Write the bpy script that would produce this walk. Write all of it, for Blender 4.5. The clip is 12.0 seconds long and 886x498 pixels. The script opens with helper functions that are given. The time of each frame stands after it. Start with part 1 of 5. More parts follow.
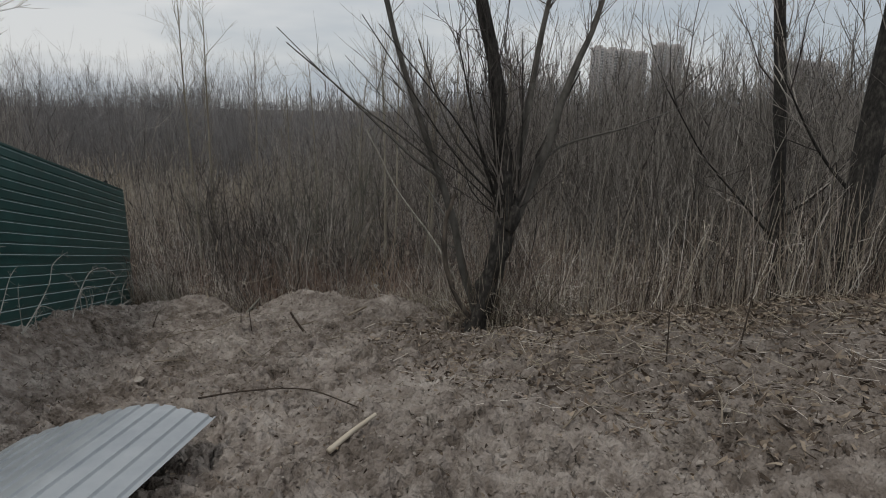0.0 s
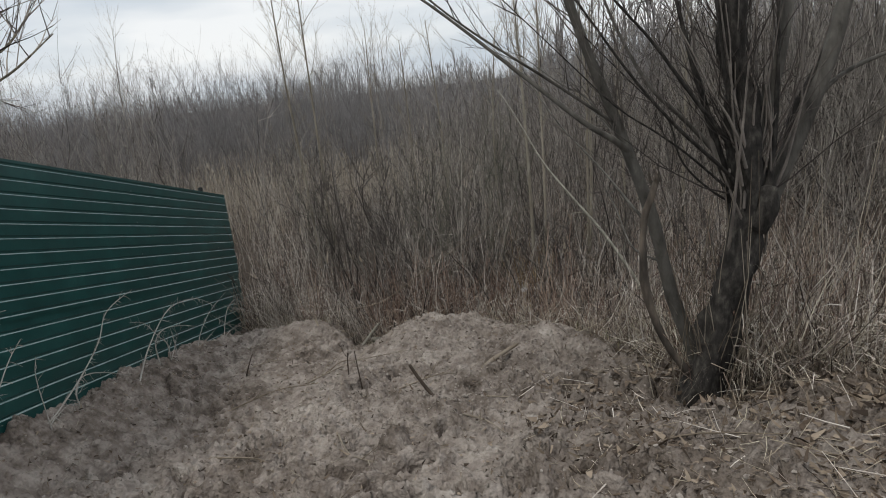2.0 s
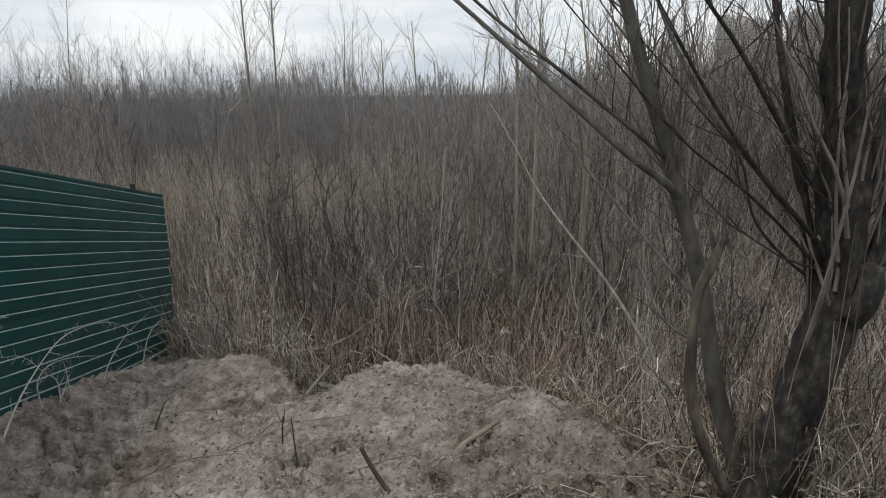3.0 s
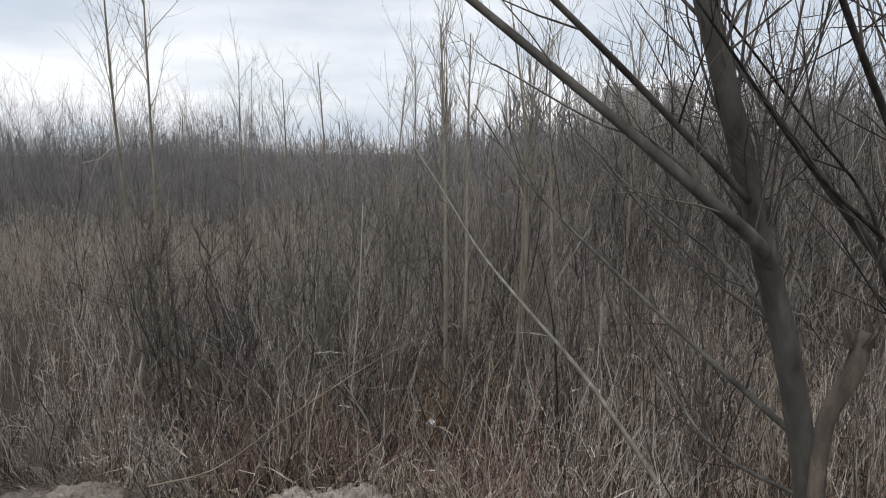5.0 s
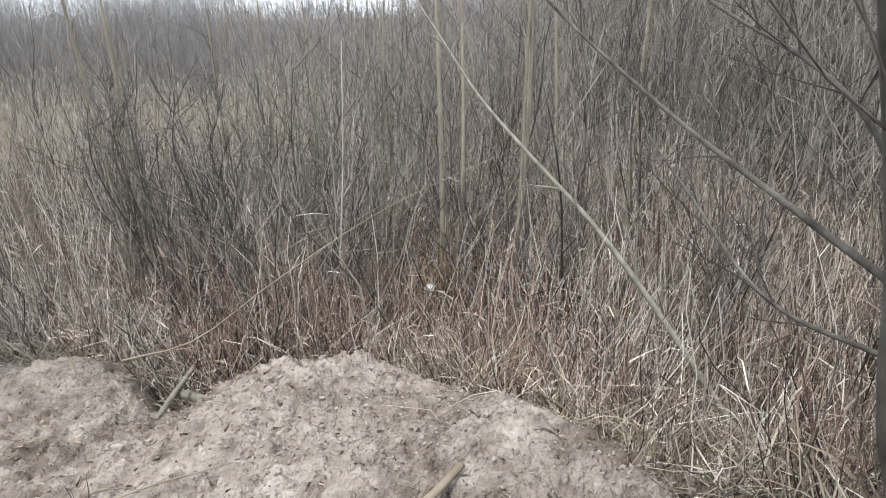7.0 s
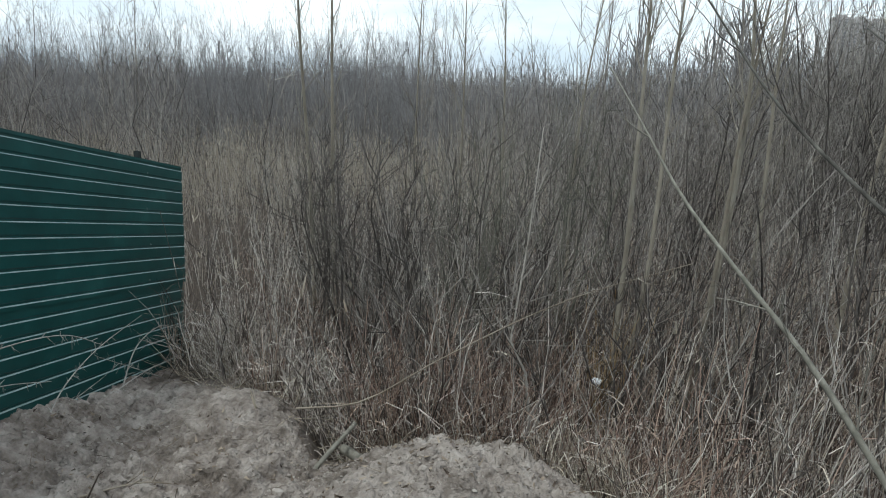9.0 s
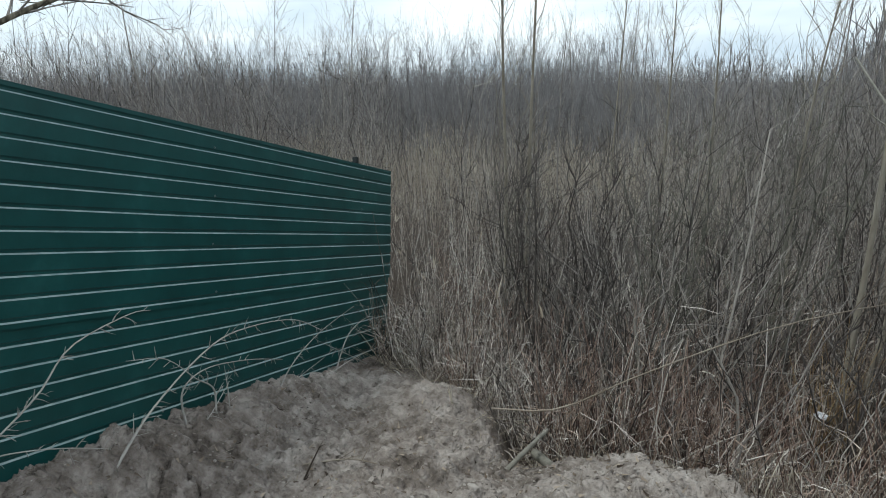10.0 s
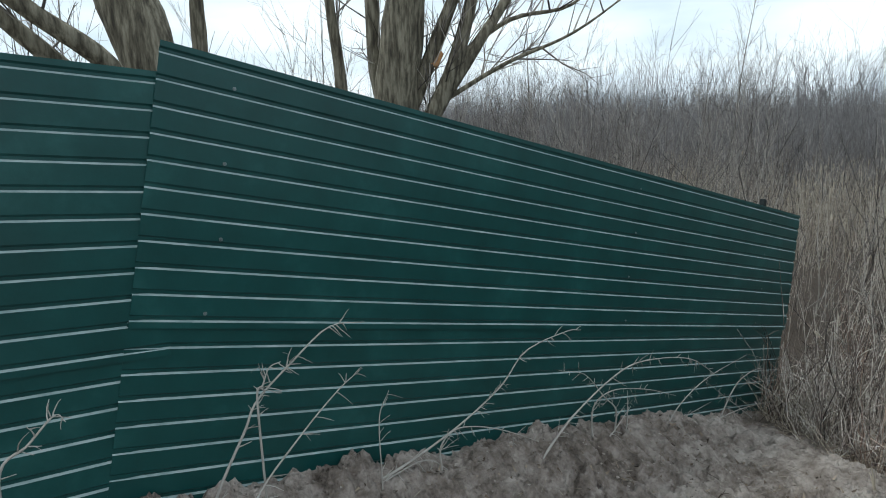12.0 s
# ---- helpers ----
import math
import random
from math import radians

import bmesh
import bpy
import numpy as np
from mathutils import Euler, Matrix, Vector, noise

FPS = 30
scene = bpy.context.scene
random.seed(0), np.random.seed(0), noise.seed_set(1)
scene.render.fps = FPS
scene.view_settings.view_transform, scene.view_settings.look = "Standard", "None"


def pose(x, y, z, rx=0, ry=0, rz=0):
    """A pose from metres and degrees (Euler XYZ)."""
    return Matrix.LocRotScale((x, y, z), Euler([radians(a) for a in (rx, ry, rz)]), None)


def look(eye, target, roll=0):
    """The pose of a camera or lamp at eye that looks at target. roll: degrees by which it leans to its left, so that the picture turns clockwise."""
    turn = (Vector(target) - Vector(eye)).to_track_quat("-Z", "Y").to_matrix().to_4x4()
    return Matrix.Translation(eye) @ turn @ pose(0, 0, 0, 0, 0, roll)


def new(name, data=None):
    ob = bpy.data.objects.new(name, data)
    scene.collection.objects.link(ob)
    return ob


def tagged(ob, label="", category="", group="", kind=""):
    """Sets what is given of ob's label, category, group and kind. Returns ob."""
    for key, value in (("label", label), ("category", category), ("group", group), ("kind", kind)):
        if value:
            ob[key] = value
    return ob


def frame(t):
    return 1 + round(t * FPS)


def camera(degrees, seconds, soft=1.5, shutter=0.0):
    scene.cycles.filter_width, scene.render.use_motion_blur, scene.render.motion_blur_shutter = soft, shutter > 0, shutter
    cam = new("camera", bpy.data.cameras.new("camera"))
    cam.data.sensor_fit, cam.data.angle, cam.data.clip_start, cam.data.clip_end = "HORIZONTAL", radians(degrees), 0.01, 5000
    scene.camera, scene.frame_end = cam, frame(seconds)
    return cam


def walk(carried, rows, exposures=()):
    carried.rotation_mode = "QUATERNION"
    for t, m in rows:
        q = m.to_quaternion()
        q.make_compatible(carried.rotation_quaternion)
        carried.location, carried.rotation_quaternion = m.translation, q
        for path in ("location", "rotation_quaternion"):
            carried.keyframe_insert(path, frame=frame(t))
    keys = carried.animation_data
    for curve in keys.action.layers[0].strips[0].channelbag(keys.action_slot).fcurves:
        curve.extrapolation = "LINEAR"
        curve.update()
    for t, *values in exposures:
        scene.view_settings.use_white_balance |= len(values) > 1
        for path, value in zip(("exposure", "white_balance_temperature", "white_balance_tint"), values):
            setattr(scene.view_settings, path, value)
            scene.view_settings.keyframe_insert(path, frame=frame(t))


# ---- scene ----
cam = camera(72.4, 12.0, soft=1.0)
PATH = [
    (0.0, (2.805, -11.974, 1.475), (3.305, -10.089, 1.033), 0.9),
    (0.5, (2.933, -11.309, 1.425), (3.190, -9.362, 1.050), -5.4),
    (1.0, (2.984, -10.732, 1.465), (3.309, -8.822, 0.969), 1.6),
    (1.5, (3.054, -10.120, 1.458), (3.373, -8.191, 1.037), 1.6),
    (2.0, (3.117, -9.456, 1.311), (3.152, -7.526, 0.787), -6.4),
    (2.5, (3.081, -8.848, 1.293), (3.144, -6.922, 0.757), -2.2),
    (2.7, (3.081, -8.620, 1.284), (3.204, -6.685, 0.794), -1.0),
    (4.3, (3.167, -7.267, 1.120), (3.402, -5.357, 0.577), -2.2),
    (4.5, (3.134, -7.210, 1.111), (3.431, -5.285, 0.659), -5.0),
    (5.0, (3.090, -6.962, 1.090), (3.552, -5.041, 0.779), -0.1),
    (5.5, (3.185, -6.714, 0.920), (3.391, -4.797, 0.387), 2.1),
    (6.0, (3.193, -6.577, 0.837), (3.376, -4.706, 0.156), -1.4),
    (6.5, (3.209, -6.550, 0.831), (3.596, -4.728, 0.104), -1.4),
    (6.7, (3.212, -6.527, 0.819), (3.661, -4.722, 0.085), -1.8),
    (8.3, (3.192, -6.369, 0.982), (3.362, -4.445, 0.463), 2.1),
    (8.5, (3.175, -6.358, 0.962), (3.242, -4.420, 0.470), 1.5),
    (9.0, (3.125, -6.352, 0.963), (3.039, -4.424, 0.437), 1.8),
    (9.5, (3.073, -6.349, 0.966), (2.649, -4.469, 0.431), -0.1),
    (10.0, (3.020, -6.376, 0.984), (2.344, -4.568, 0.460), -0.6),
    (10.5, (2.876, -6.468, 1.039), (1.775, -4.866, 0.570), -4.1),
    (11.0, (2.727, -6.725, 1.125), (1.135, -5.574, 0.747), -3.2),
    (11.5, (2.699, -6.895, 1.164), (1.145, -5.717, 0.719), 0.0),
    (12.0, (2.745, -6.925, 1.162), (1.194, -5.739, 0.730), -1.4),
]
EXPOSURES = [(0.0, -0.46, 6750, 10), (0.5, -0.42, 6750, 10), (1.0, -0.15, 6750, 10), (1.5, 0.0, 6750, 10), (2.5, 0.02, 6750, 10), (4.0, 0.32, 6600, 10), (4.5, 0.35, 6620, 12), (5.0, 0.15, 6620, 12), (5.5, -0.12, 6620, 12), (6.0, 0.65, 6620, 12), (6.5, 1.45, 6620, 12), (7.2, 1.25, 6500, 8), (8.3, 0.47, 6230, 4), (9.0, 0.42, 6180, 3), (9.5, 0.38, 6180, 3), (10.5, 0.35, 6150, 3), (11.0, 0.35, 6150, 3), (12.0, 0.38, 6150, 3)]
walk(cam, [(r[0], look(r[1], r[2], r[3])) for r in PATH], EXPOSURES)

SLOPE = 13.45  # fall of the fence's last bay, degrees
LEAN = -4.0  # how far the fence leans back from the bank, degrees

# ---- sky and sun: a thin overcast, late winter ----
world = bpy.data.worlds.new("overcast_sky")
scene.world = world
world.use_nodes = True
wn, wl = world.node_tree.nodes, world.node_tree.links
wn.clear()
sky = wn.new("ShaderNodeTexSky")
sky.sky_type = "NISHITA"
sky.sun_disc = False
sky.sun_elevation, sky.sun_rotation = radians(62), radians(117)
sky.air_density, sky.dust_density, sky.ozone_density = 1.0, 4.0, 1.5
cloud = wn.new("ShaderNodeTexNoise")
cloud.inputs["Scale"].default_value = 2.0
cloud.inputs["Detail"].default_value = 5.0
cloud.inputs["Roughness"].default_value = 0.5
ramp = wn.new("ShaderNodeValToRGB")
ramp.color_ramp.elements[0].position, ramp.color_ramp.elements[0].color = 0.38, (5.2, 5.9, 6.7, 1)
ramp.color_ramp.elements[1].position, ramp.color_ramp.elements[1].color = 0.62, (8.2, 8.5, 8.8, 1)
mixsky = wn.new("ShaderNodeMix")
mixsky.data_type = "RGBA"
mixsky.inputs["Factor"].default_value = 0.8
back = wn.new("ShaderNodeBackground")
back.inputs["Strength"].default_value = 0.11
wout = wn.new("ShaderNodeOutputWorld")
where = wn.new("ShaderNodeTexCoord")
flat = wn.new("ShaderNodeMapping")
flat.inputs["Scale"].default_value = (1.0, 1.0, 4.5)
wl.new(where.outputs["Generated"], flat.inputs["Vector"])
wl.new(flat.outputs["Vector"], cloud.inputs["Vector"])
wl.new(cloud.outputs["Fac"], ramp.inputs["Fac"])
wl.new(sky.outputs["Color"], mixsky.inputs["A"])
wl.new(ramp.outputs["Color"], mixsky.inputs["B"])
# the cloud is thinner and brighter towards the horizon
split = wn.new("ShaderNodeSeparateXYZ")
low_bright = wn.new("ShaderNodeMapRange")
low_bright.inputs["From Min"].default_value, low_bright.inputs["From Max"].default_value = 0.0, 0.45
low_bright.inputs["To Min"].default_value, low_bright.inputs["To Max"].default_value = 1.19, 0.98
veil = wn.new("ShaderNodeVectorMath")
veil.operation = "SCALE"
wl.new(where.outputs["Generated"], split.inputs["Vector"])
wl.new(split.outputs["Z"], low_bright.inputs["Value"])
wl.new(mixsky.outputs["Result"], veil.inputs["Vector"])
wl.new(low_bright.outputs["Result"], veil.inputs["Scale"])
wl.new(veil.outputs["Vector"], back.inputs["Color"])
wl.new(back.outputs["Background"], wout.inputs["Surface"])

sun_data = bpy.data.lights.new("sun", "SUN")
sun_data.energy, sun_data.angle, sun_data.color = 1.3, radians(14), (1.0, 0.97, 0.92)
sun = new("sun", sun_data)
sun.matrix_world = look((0, 0, 60), (18, 9, 22))


# ---- materials ----
def material(name, stops, scale=6.0, detail=6.0, rough=0.9, metal=0.0, bump=0.0, bump_scale=40.0, island=0.0, rand=0.0, stretch=(1, 1, 1), big=0.0, big_scale=0.5, spec=0.3, bump_depth=0.02):
    """A noise-coloured surface: stops are (position, colour); island or rand shift the lookup piece by piece, big adds slow stains."""
    m = bpy.data.materials.new(name)
    m.use_nodes = True
    n, l = m.node_tree.nodes, m.node_tree.links
    p = n["Principled BSDF"]
    tex = n.new("ShaderNodeTexCoord")
    mapping = n.new("ShaderNodeMapping")
    mapping.inputs["Scale"].default_value = stretch
    l.new(tex.outputs["Object"], mapping.inputs["Vector"])
    noise_tex = n.new("ShaderNodeTexNoise")
    noise_tex.inputs["Scale"].default_value, noise_tex.inputs["Detail"].default_value = scale, detail
    noise_tex.inputs["Roughness"].default_value = 0.62
    l.new(mapping.outputs["Vector"], noise_tex.inputs["Vector"])
    value = noise_tex.outputs["Fac"]

    def add(factor, source):
        nonlocal value
        a = n.new("ShaderNodeMath")
        a.operation = "MULTIPLY_ADD"
        a.inputs[1].default_value = factor
        l.new(source, a.inputs[0])
        l.new(value, a.inputs[2])
        b = n.new("ShaderNodeMath")
        b.operation = "SUBTRACT"
        b.inputs[1].default_value = factor / 2
        l.new(a.outputs[0], b.inputs[0])
        value = b.outputs[0]

    if island:
        g = n.new("ShaderNodeNewGeometry")
        add(island, g.outputs["Random Per Island"])
    if rand:
        o = n.new("ShaderNodeObjectInfo")
        add(rand, o.outputs["Random"])
    if big:
        slow = n.new("ShaderNodeTexNoise")
        slow.inputs["Scale"].default_value, slow.inputs["Detail"].default_value = big_scale, 3.0
        l.new(tex.outputs["Object"], slow.inputs["Vector"])
        add(big, slow.outputs["Fac"])
    cr = n.new("ShaderNodeValToRGB")
    els = cr.color_ramp.elements
    while len(els) < len(stops):
        els.new(0.5)
    for e, (pos, col) in zip(els, stops):
        e.position, e.color = pos, (*col, 1)
    l.new(value, cr.inputs["Fac"])
    l.new(cr.outputs["Color"], p.inputs["Base Color"])
    p.inputs["Roughness"].default_value, p.inputs["Metallic"].default_value = rough, metal
    p.inputs["Specular IOR Level"].default_value = spec
    if bump:
        fine = n.new("ShaderNodeTexNoise")
        fine.inputs["Scale"].default_value, fine.inputs["Detail"].default_value = bump_scale, 5.0
        l.new(mapping.outputs["Vector"], fine.inputs["Vector"])
        bp = n.new("ShaderNodeBump")
        bp.inputs["Strength"].default_value, bp.inputs["Distance"].default_value = bump, bump_depth
        l.new(fine.outputs["Fac"], bp.inputs["Height"])
        l.new(bp.outputs["Normal"], p.inputs["Normal"])
    return m


M_REED = material("dry_reed", [(0.02, (0.04, 0.031, 0.027)), (0.28, (0.18, 0.146, 0.125)), (0.58, (0.41, 0.35, 0.305)), (0.92, (0.76, 0.71, 0.645))], 2.0, 2.0, 0.75, island=1.15, big=0.5, big_scale=0.8)
M_REED_BROWN = material("weathered_brown_reed", [(0.02, (0.035, 0.027, 0.022)), (0.3, (0.13, 0.10, 0.078)), (0.6, (0.25, 0.20, 0.16)), (0.95, (0.48, 0.42, 0.34))], 2.0, 2.0, 0.8, island=1.1, big=0.4, big_scale=0.8)
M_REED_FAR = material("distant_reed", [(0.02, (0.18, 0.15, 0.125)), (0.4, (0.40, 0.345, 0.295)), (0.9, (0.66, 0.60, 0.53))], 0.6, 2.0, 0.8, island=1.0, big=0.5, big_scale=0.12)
M_REED_LIGHT = material("bleached_reed", [(0.1, (0.30, 0.25, 0.19)), (0.9, (0.62, 0.56, 0.46))], 3.0, 2.0, 0.7, island=0.8)
M_GRASS = material("dead_grass", [(0.1, (0.19, 0.15, 0.115)), (0.5, (0.38, 0.32, 0.24)), (0.95, (0.58, 0.53, 0.42))], 2.0, 2.0, 0.8, island=0.9)
M_RUST = material("reddish_stem", [(0.05, (0.055, 0.033, 0.027)), (0.5, (0.25, 0.165, 0.13)), (0.95, (0.50, 0.385, 0.305))], 4.0, 3.0, 0.8, island=1.0)
M_SHOOT = material("willow_shoot", [(0.05, (0.034, 0.029, 0.026)), (0.5, (0.212, 0.188, 0.17)), (0.95, (0.47, 0.435, 0.39))], 4.0, 3.0, 0.8, island=1.0)
# farther scrub and woods: haze is mixed into this pale bluish grey
M_SCRUB = material("hazed_grey_scrub", [(0.05, (0.12, 0.113, 0.113)), (0.5, (0.235, 0.225, 0.222)), (0.9, (0.36, 0.345, 0.34))], 1.0, 2.0, 0.9, island=0.6)
M_LIMB = material("smooth_grey_bark", [(0.28, (0.035, 0.032, 0.028)), (0.45, (0.085, 0.08, 0.07)), (0.6, (0.12, 0.113, 0.10)), (0.75, (0.21, 0.20, 0.175))], 11.0, 9.0, 0.85, bump=0.4, bump_scale=40.0, stretch=(1, 1, 0.4), big=0.3, big_scale=3.0)
M_BARK = material("willow_bark", [(0.28, (0.012, 0.011, 0.010)), (0.5, (0.033, 0.030, 0.027)), (0.64, (0.068, 0.063, 0.055)), (0.8, (0.125, 0.119, 0.10))], 26.0, 9.0, 0.9, bump=1.0, bump_scale=34.0, stretch=(1, 1, 0.45), big=0.3, big_scale=3.0)
M_BARK_PALE = material("furrowed_bark", [(0.34, (0.05, 0.044, 0.033)), (0.48, (0.135, 0.121, 0.088)), (0.56, (0.22, 0.2, 0.15)), (0.7, (0.31, 0.285, 0.215))], 26.0, 7.0, 0.9, bump=1.0, bump_scale=26.0, stretch=(1, 1, 0.15), big=0.25, big_scale=2.0)
M_POLE = material("peeled_pole", [(0.2, (0.17, 0.145, 0.11)), (0.5, (0.27, 0.24, 0.19)), (0.85, (0.40, 0.37, 0.31))], 12.0, 5.0, 0.8, bump=0.4, bump_scale=40.0, stretch=(1, 1, 0.3), rand=0.2)
M_TWIG = material("grey_twig", [(0.1, (0.10, 0.08, 0.06)), (0.5, (0.21, 0.175, 0.135)), (0.9, (0.36, 0.32, 0.26))], 6.0, 3.0, 0.85, island=0.7, rand=0.3)
M_DARKSTICK = material("dark_stick", [(0.2, (0.03, 0.023, 0.018)), (0.8, (0.09, 0.07, 0.055))], 14.0, 5.0, 0.9, bump=0.5)
M_WEED = material("silvery_weed", [(0.1, (0.24, 0.225, 0.20)), (0.9, (0.52, 0.50, 0.46))], 8.0, 3.0, 0.8, island=0.5)
M_STUB = material("bare_weathered_wood", [(0.3, (0.035, 0.03, 0.026)), (0.5, (0.095, 0.08, 0.066)), (0.68, (0.19, 0.155, 0.12)), (0.82, (0.30, 0.18, 0.11))], 9.0, 8.0, 0.85, bump=0.8, bump_scale=40.0, stretch=(1, 1, 0.3), big=0.35, big_scale=5.0)
M_CUT = material("fresh_cut_wood", [(0.2, (0.42, 0.20, 0.09)), (0.8, (0.60, 0.36, 0.18))], 30.0, 4.0, 0.8)
M_LEAF = material("dead_leaf", [(0.1, (0.052, 0.039, 0.03)), (0.5, (0.155, 0.118, 0.088)), (0.9, (0.34, 0.28, 0.215))], 8.0, 3.0, 0.85, island=0.9)
M_GREEN = material("dark_green_paint", [(0.28, (0.005, 0.043, 0.041)), (0.55, (0.008, 0.060, 0.057)), (0.72, (0.016, 0.085, 0.080))], 3.0, 5.0, 0.32, big=0.45, big_scale=0.7, bump=0.03, bump_scale=90.0, spec=0.36)
M_POST = material("dark_steel", [(0.3, (0.012, 0.016, 0.016)), (0.7, (0.03, 0.036, 0.036))], 30.0, 4.0, 0.55, metal=0.3)
M_SCREW = material("zinc_screw", [(0.3, (0.16, 0.19, 0.19)), (0.7, (0.26, 0.29, 0.29))], 40.0, 2.0, 0.4, metal=0.7)
M_GALV = material("grey_white_coating", [(0.3, (0.33, 0.36, 0.39)), (0.7, (0.44, 0.47, 0.49))], 5.0, 5.0, 0.38, metal=0.25, big=0.3, big_scale=1.5, spec=0.5)
M_FOIL = material("white_plastic", [(0.3, (0.55, 0.56, 0.58)), (0.7, (0.8, 0.8, 0.8))], 20.0, 3.0, 0.35)
# tower walls and glazing are lightened in colour to imitate distance haze
M_TOWER = material("hazed_beige_concrete", [(0.3, (0.47, 0.45, 0.44)), (0.7, (0.57, 0.545, 0.53))], 0.05, 3.0, 0.9, rand=0.2)
M_TOWER_DARK = material("hazed_dark_glazing", [(0.3, (0.20, 0.205, 0.22)), (0.7, (0.28, 0.285, 0.30))], 0.2, 2.0, 0.5)
M_TOWER_LIGHT = material("white_balcony", [(0.3, (0.48, 0.48, 0.48)), (0.7, (0.58, 0.58, 0.57))], 0.2, 2.0, 0.8)


def ground_material():
    """Dry sand on the bank, dark reed litter on the marsh bed; the change follows the height of the land."""
    m = material("sand", [(0.2, (0.072, 0.059, 0.048)), (0.38, (0.2, 0.17, 0.147)), (0.56, (0.352, 0.312, 0.278)), (0.8, (0.51, 0.467, 0.422))], 7.0, 10.0, 0.95, bump=1.0, bump_scale=30.0, bump_depth=0.05, big=0.6, big_scale=1.1, spec=0.15)
    n, l = m.node_tree.nodes, m.node_tree.links
    p = n["Principled BSDF"]
    sand_colour = p.inputs["Base Color"].links[0].from_socket
    # damp dark crumbs strewn through the dry sand
    crumb = n.new("ShaderNodeTexNoise")
    crumb.inputs["Scale"].default_value, crumb.inputs["Detail"].default_value = 21.0, 6.0
    crumb.inputs["Roughness"].default_value = 0.7
    cr = n.new("ShaderNodeValToRGB")
    cr.color_ramp.elements[0].position, cr.color_ramp.elements[0].color = 0.55, (0, 0, 0, 1)
    cr.color_ramp.elements[1].position, cr.color_ramp.elements[1].color = 0.68, (0.7, 0.7, 0.7, 1)
    damp = n.new("ShaderNodeMix")
    damp.data_type = "RGBA"
    damp.inputs["B"].default_value = (0.095, 0.076, 0.06, 1)
    l.new(crumb.outputs["Fac"], cr.inputs["Fac"])
    l.new(cr.outputs["Color"], damp.inputs["Factor"])
    l.new(sand_colour, damp.inputs["A"])
    sand_colour = damp.outputs["Result"]
    # damp brown patches where the sand was turned over
    turned = n.new("ShaderNodeTexNoise")
    turned.inputs["Scale"].default_value, turned.inputs["Detail"].default_value = 3.4, 9.0
    turned.inputs["Roughness"].default_value = 0.72
    tr = n.new("ShaderNodeValToRGB")
    tr.color_ramp.elements[0].position, tr.color_ramp.elements[0].color = 0.5, (0, 0, 0, 1)
    tr.color_ramp.elements[1].position, tr.color_ramp.elements[1].color = 0.66, (0.8, 0.8, 0.8, 1)
    brown = n.new("ShaderNodeMix")
    brown.data_type = "RGBA"
    brown.inputs["B"].default_value = (0.135, 0.102, 0.082, 1)
    l.new(turned.outputs["Fac"], tr.inputs["Fac"])
    l.new(tr.outputs["Color"], brown.inputs["Factor"])
    l.new(sand_colour, brown.inputs["A"])
    sand_colour = brown.outputs["Result"]
    attr = n.new("ShaderNodeAttribute")
    attr.attribute_name = "marsh"
    litter = n.new("ShaderNodeTexNoise")
    litter.inputs["Scale"].default_value, litter.inputs["Detail"].default_value = 9.0, 8.0
    lr = n.new("ShaderNodeValToRGB")
    lr.color_ramp.elements[0].position, lr.color_ramp.elements[0].color = 0.3, (0.038, 0.031, 0.026, 1)
    lr.color_ramp.elements[1].position, lr.color_ramp.elements[1].color = 0.75, (0.19, 0.155, 0.125, 1)
    l.new(litter.outputs["Fac"], lr.inputs["Fac"])
    mix = n.new("ShaderNodeMix")
    mix.data_type = "RGBA"
    l.new(attr.outputs["Fac"], mix.inputs["Factor"])
    l.new(sand_colour, mix.inputs["A"])
    l.new(lr.outputs["Color"], mix.inputs["B"])
    l.new(mix.outputs["Result"], p.inputs["Base Color"])
    return m


M_GROUND = ground_material()


# ---- mesh helpers ----
RNG = np.random.default_rng(7)


def mesh_object(name, verts, faces, mat, smooth=True, parent=None, label=""):
    me = bpy.data.meshes.new(name)
    me.from_pydata(np.asarray(verts).tolist(), [], np.asarray(faces).tolist() if isinstance(faces, np.ndarray) else faces)
    me.materials.append(mat)
    if smooth:
        me.polygons.foreach_set("use_smooth", np.ones(len(me.polygons), dtype=bool))
    me.update()
    ob = new(name, me)
    if parent is not None:
        ob.parent = parent
    if label:
        tagged(ob, label)
    return ob


def part(name, bm, mat, parent, label="", smooth=False):
    """Links a bmesh as one mesh object under a thing or a part."""
    me = bpy.data.meshes.new(name)
    bm.to_mesh(me)
    bm.free()
    me.materials.append(mat)
    if smooth:
        me.polygons.foreach_set("use_smooth", np.ones(len(me.polygons), dtype=bool))
    ob = new(name, me)
    ob.parent = parent
    if label:
        tagged(ob, label)
    return ob


def join_sets(sets):
    """Joins (verts, quads) pairs into one."""
    vs, fs, k = [], [], 0
    for v, f in sets:
        if len(v):
            vs.append(v)
            fs.append(f + k)
            k += len(v)
    return np.concatenate(vs), np.concatenate(fs)


def unit(v):
    return v / np.maximum(np.linalg.norm(v, axis=-1, keepdims=True), 1e-9)


LAST = {}


def along_last(j, t):
    """Points at fraction t along the stems j of the newest set of tubes."""
    pts = LAST["pts"]
    k = t[:, 0] * (pts.shape[1] - 1)
    i = np.minimum(k.astype(int), pts.shape[1] - 2)
    return pts[j, i] + (pts[j, i + 1] - pts[j, i]) * (k - i)[:, None]


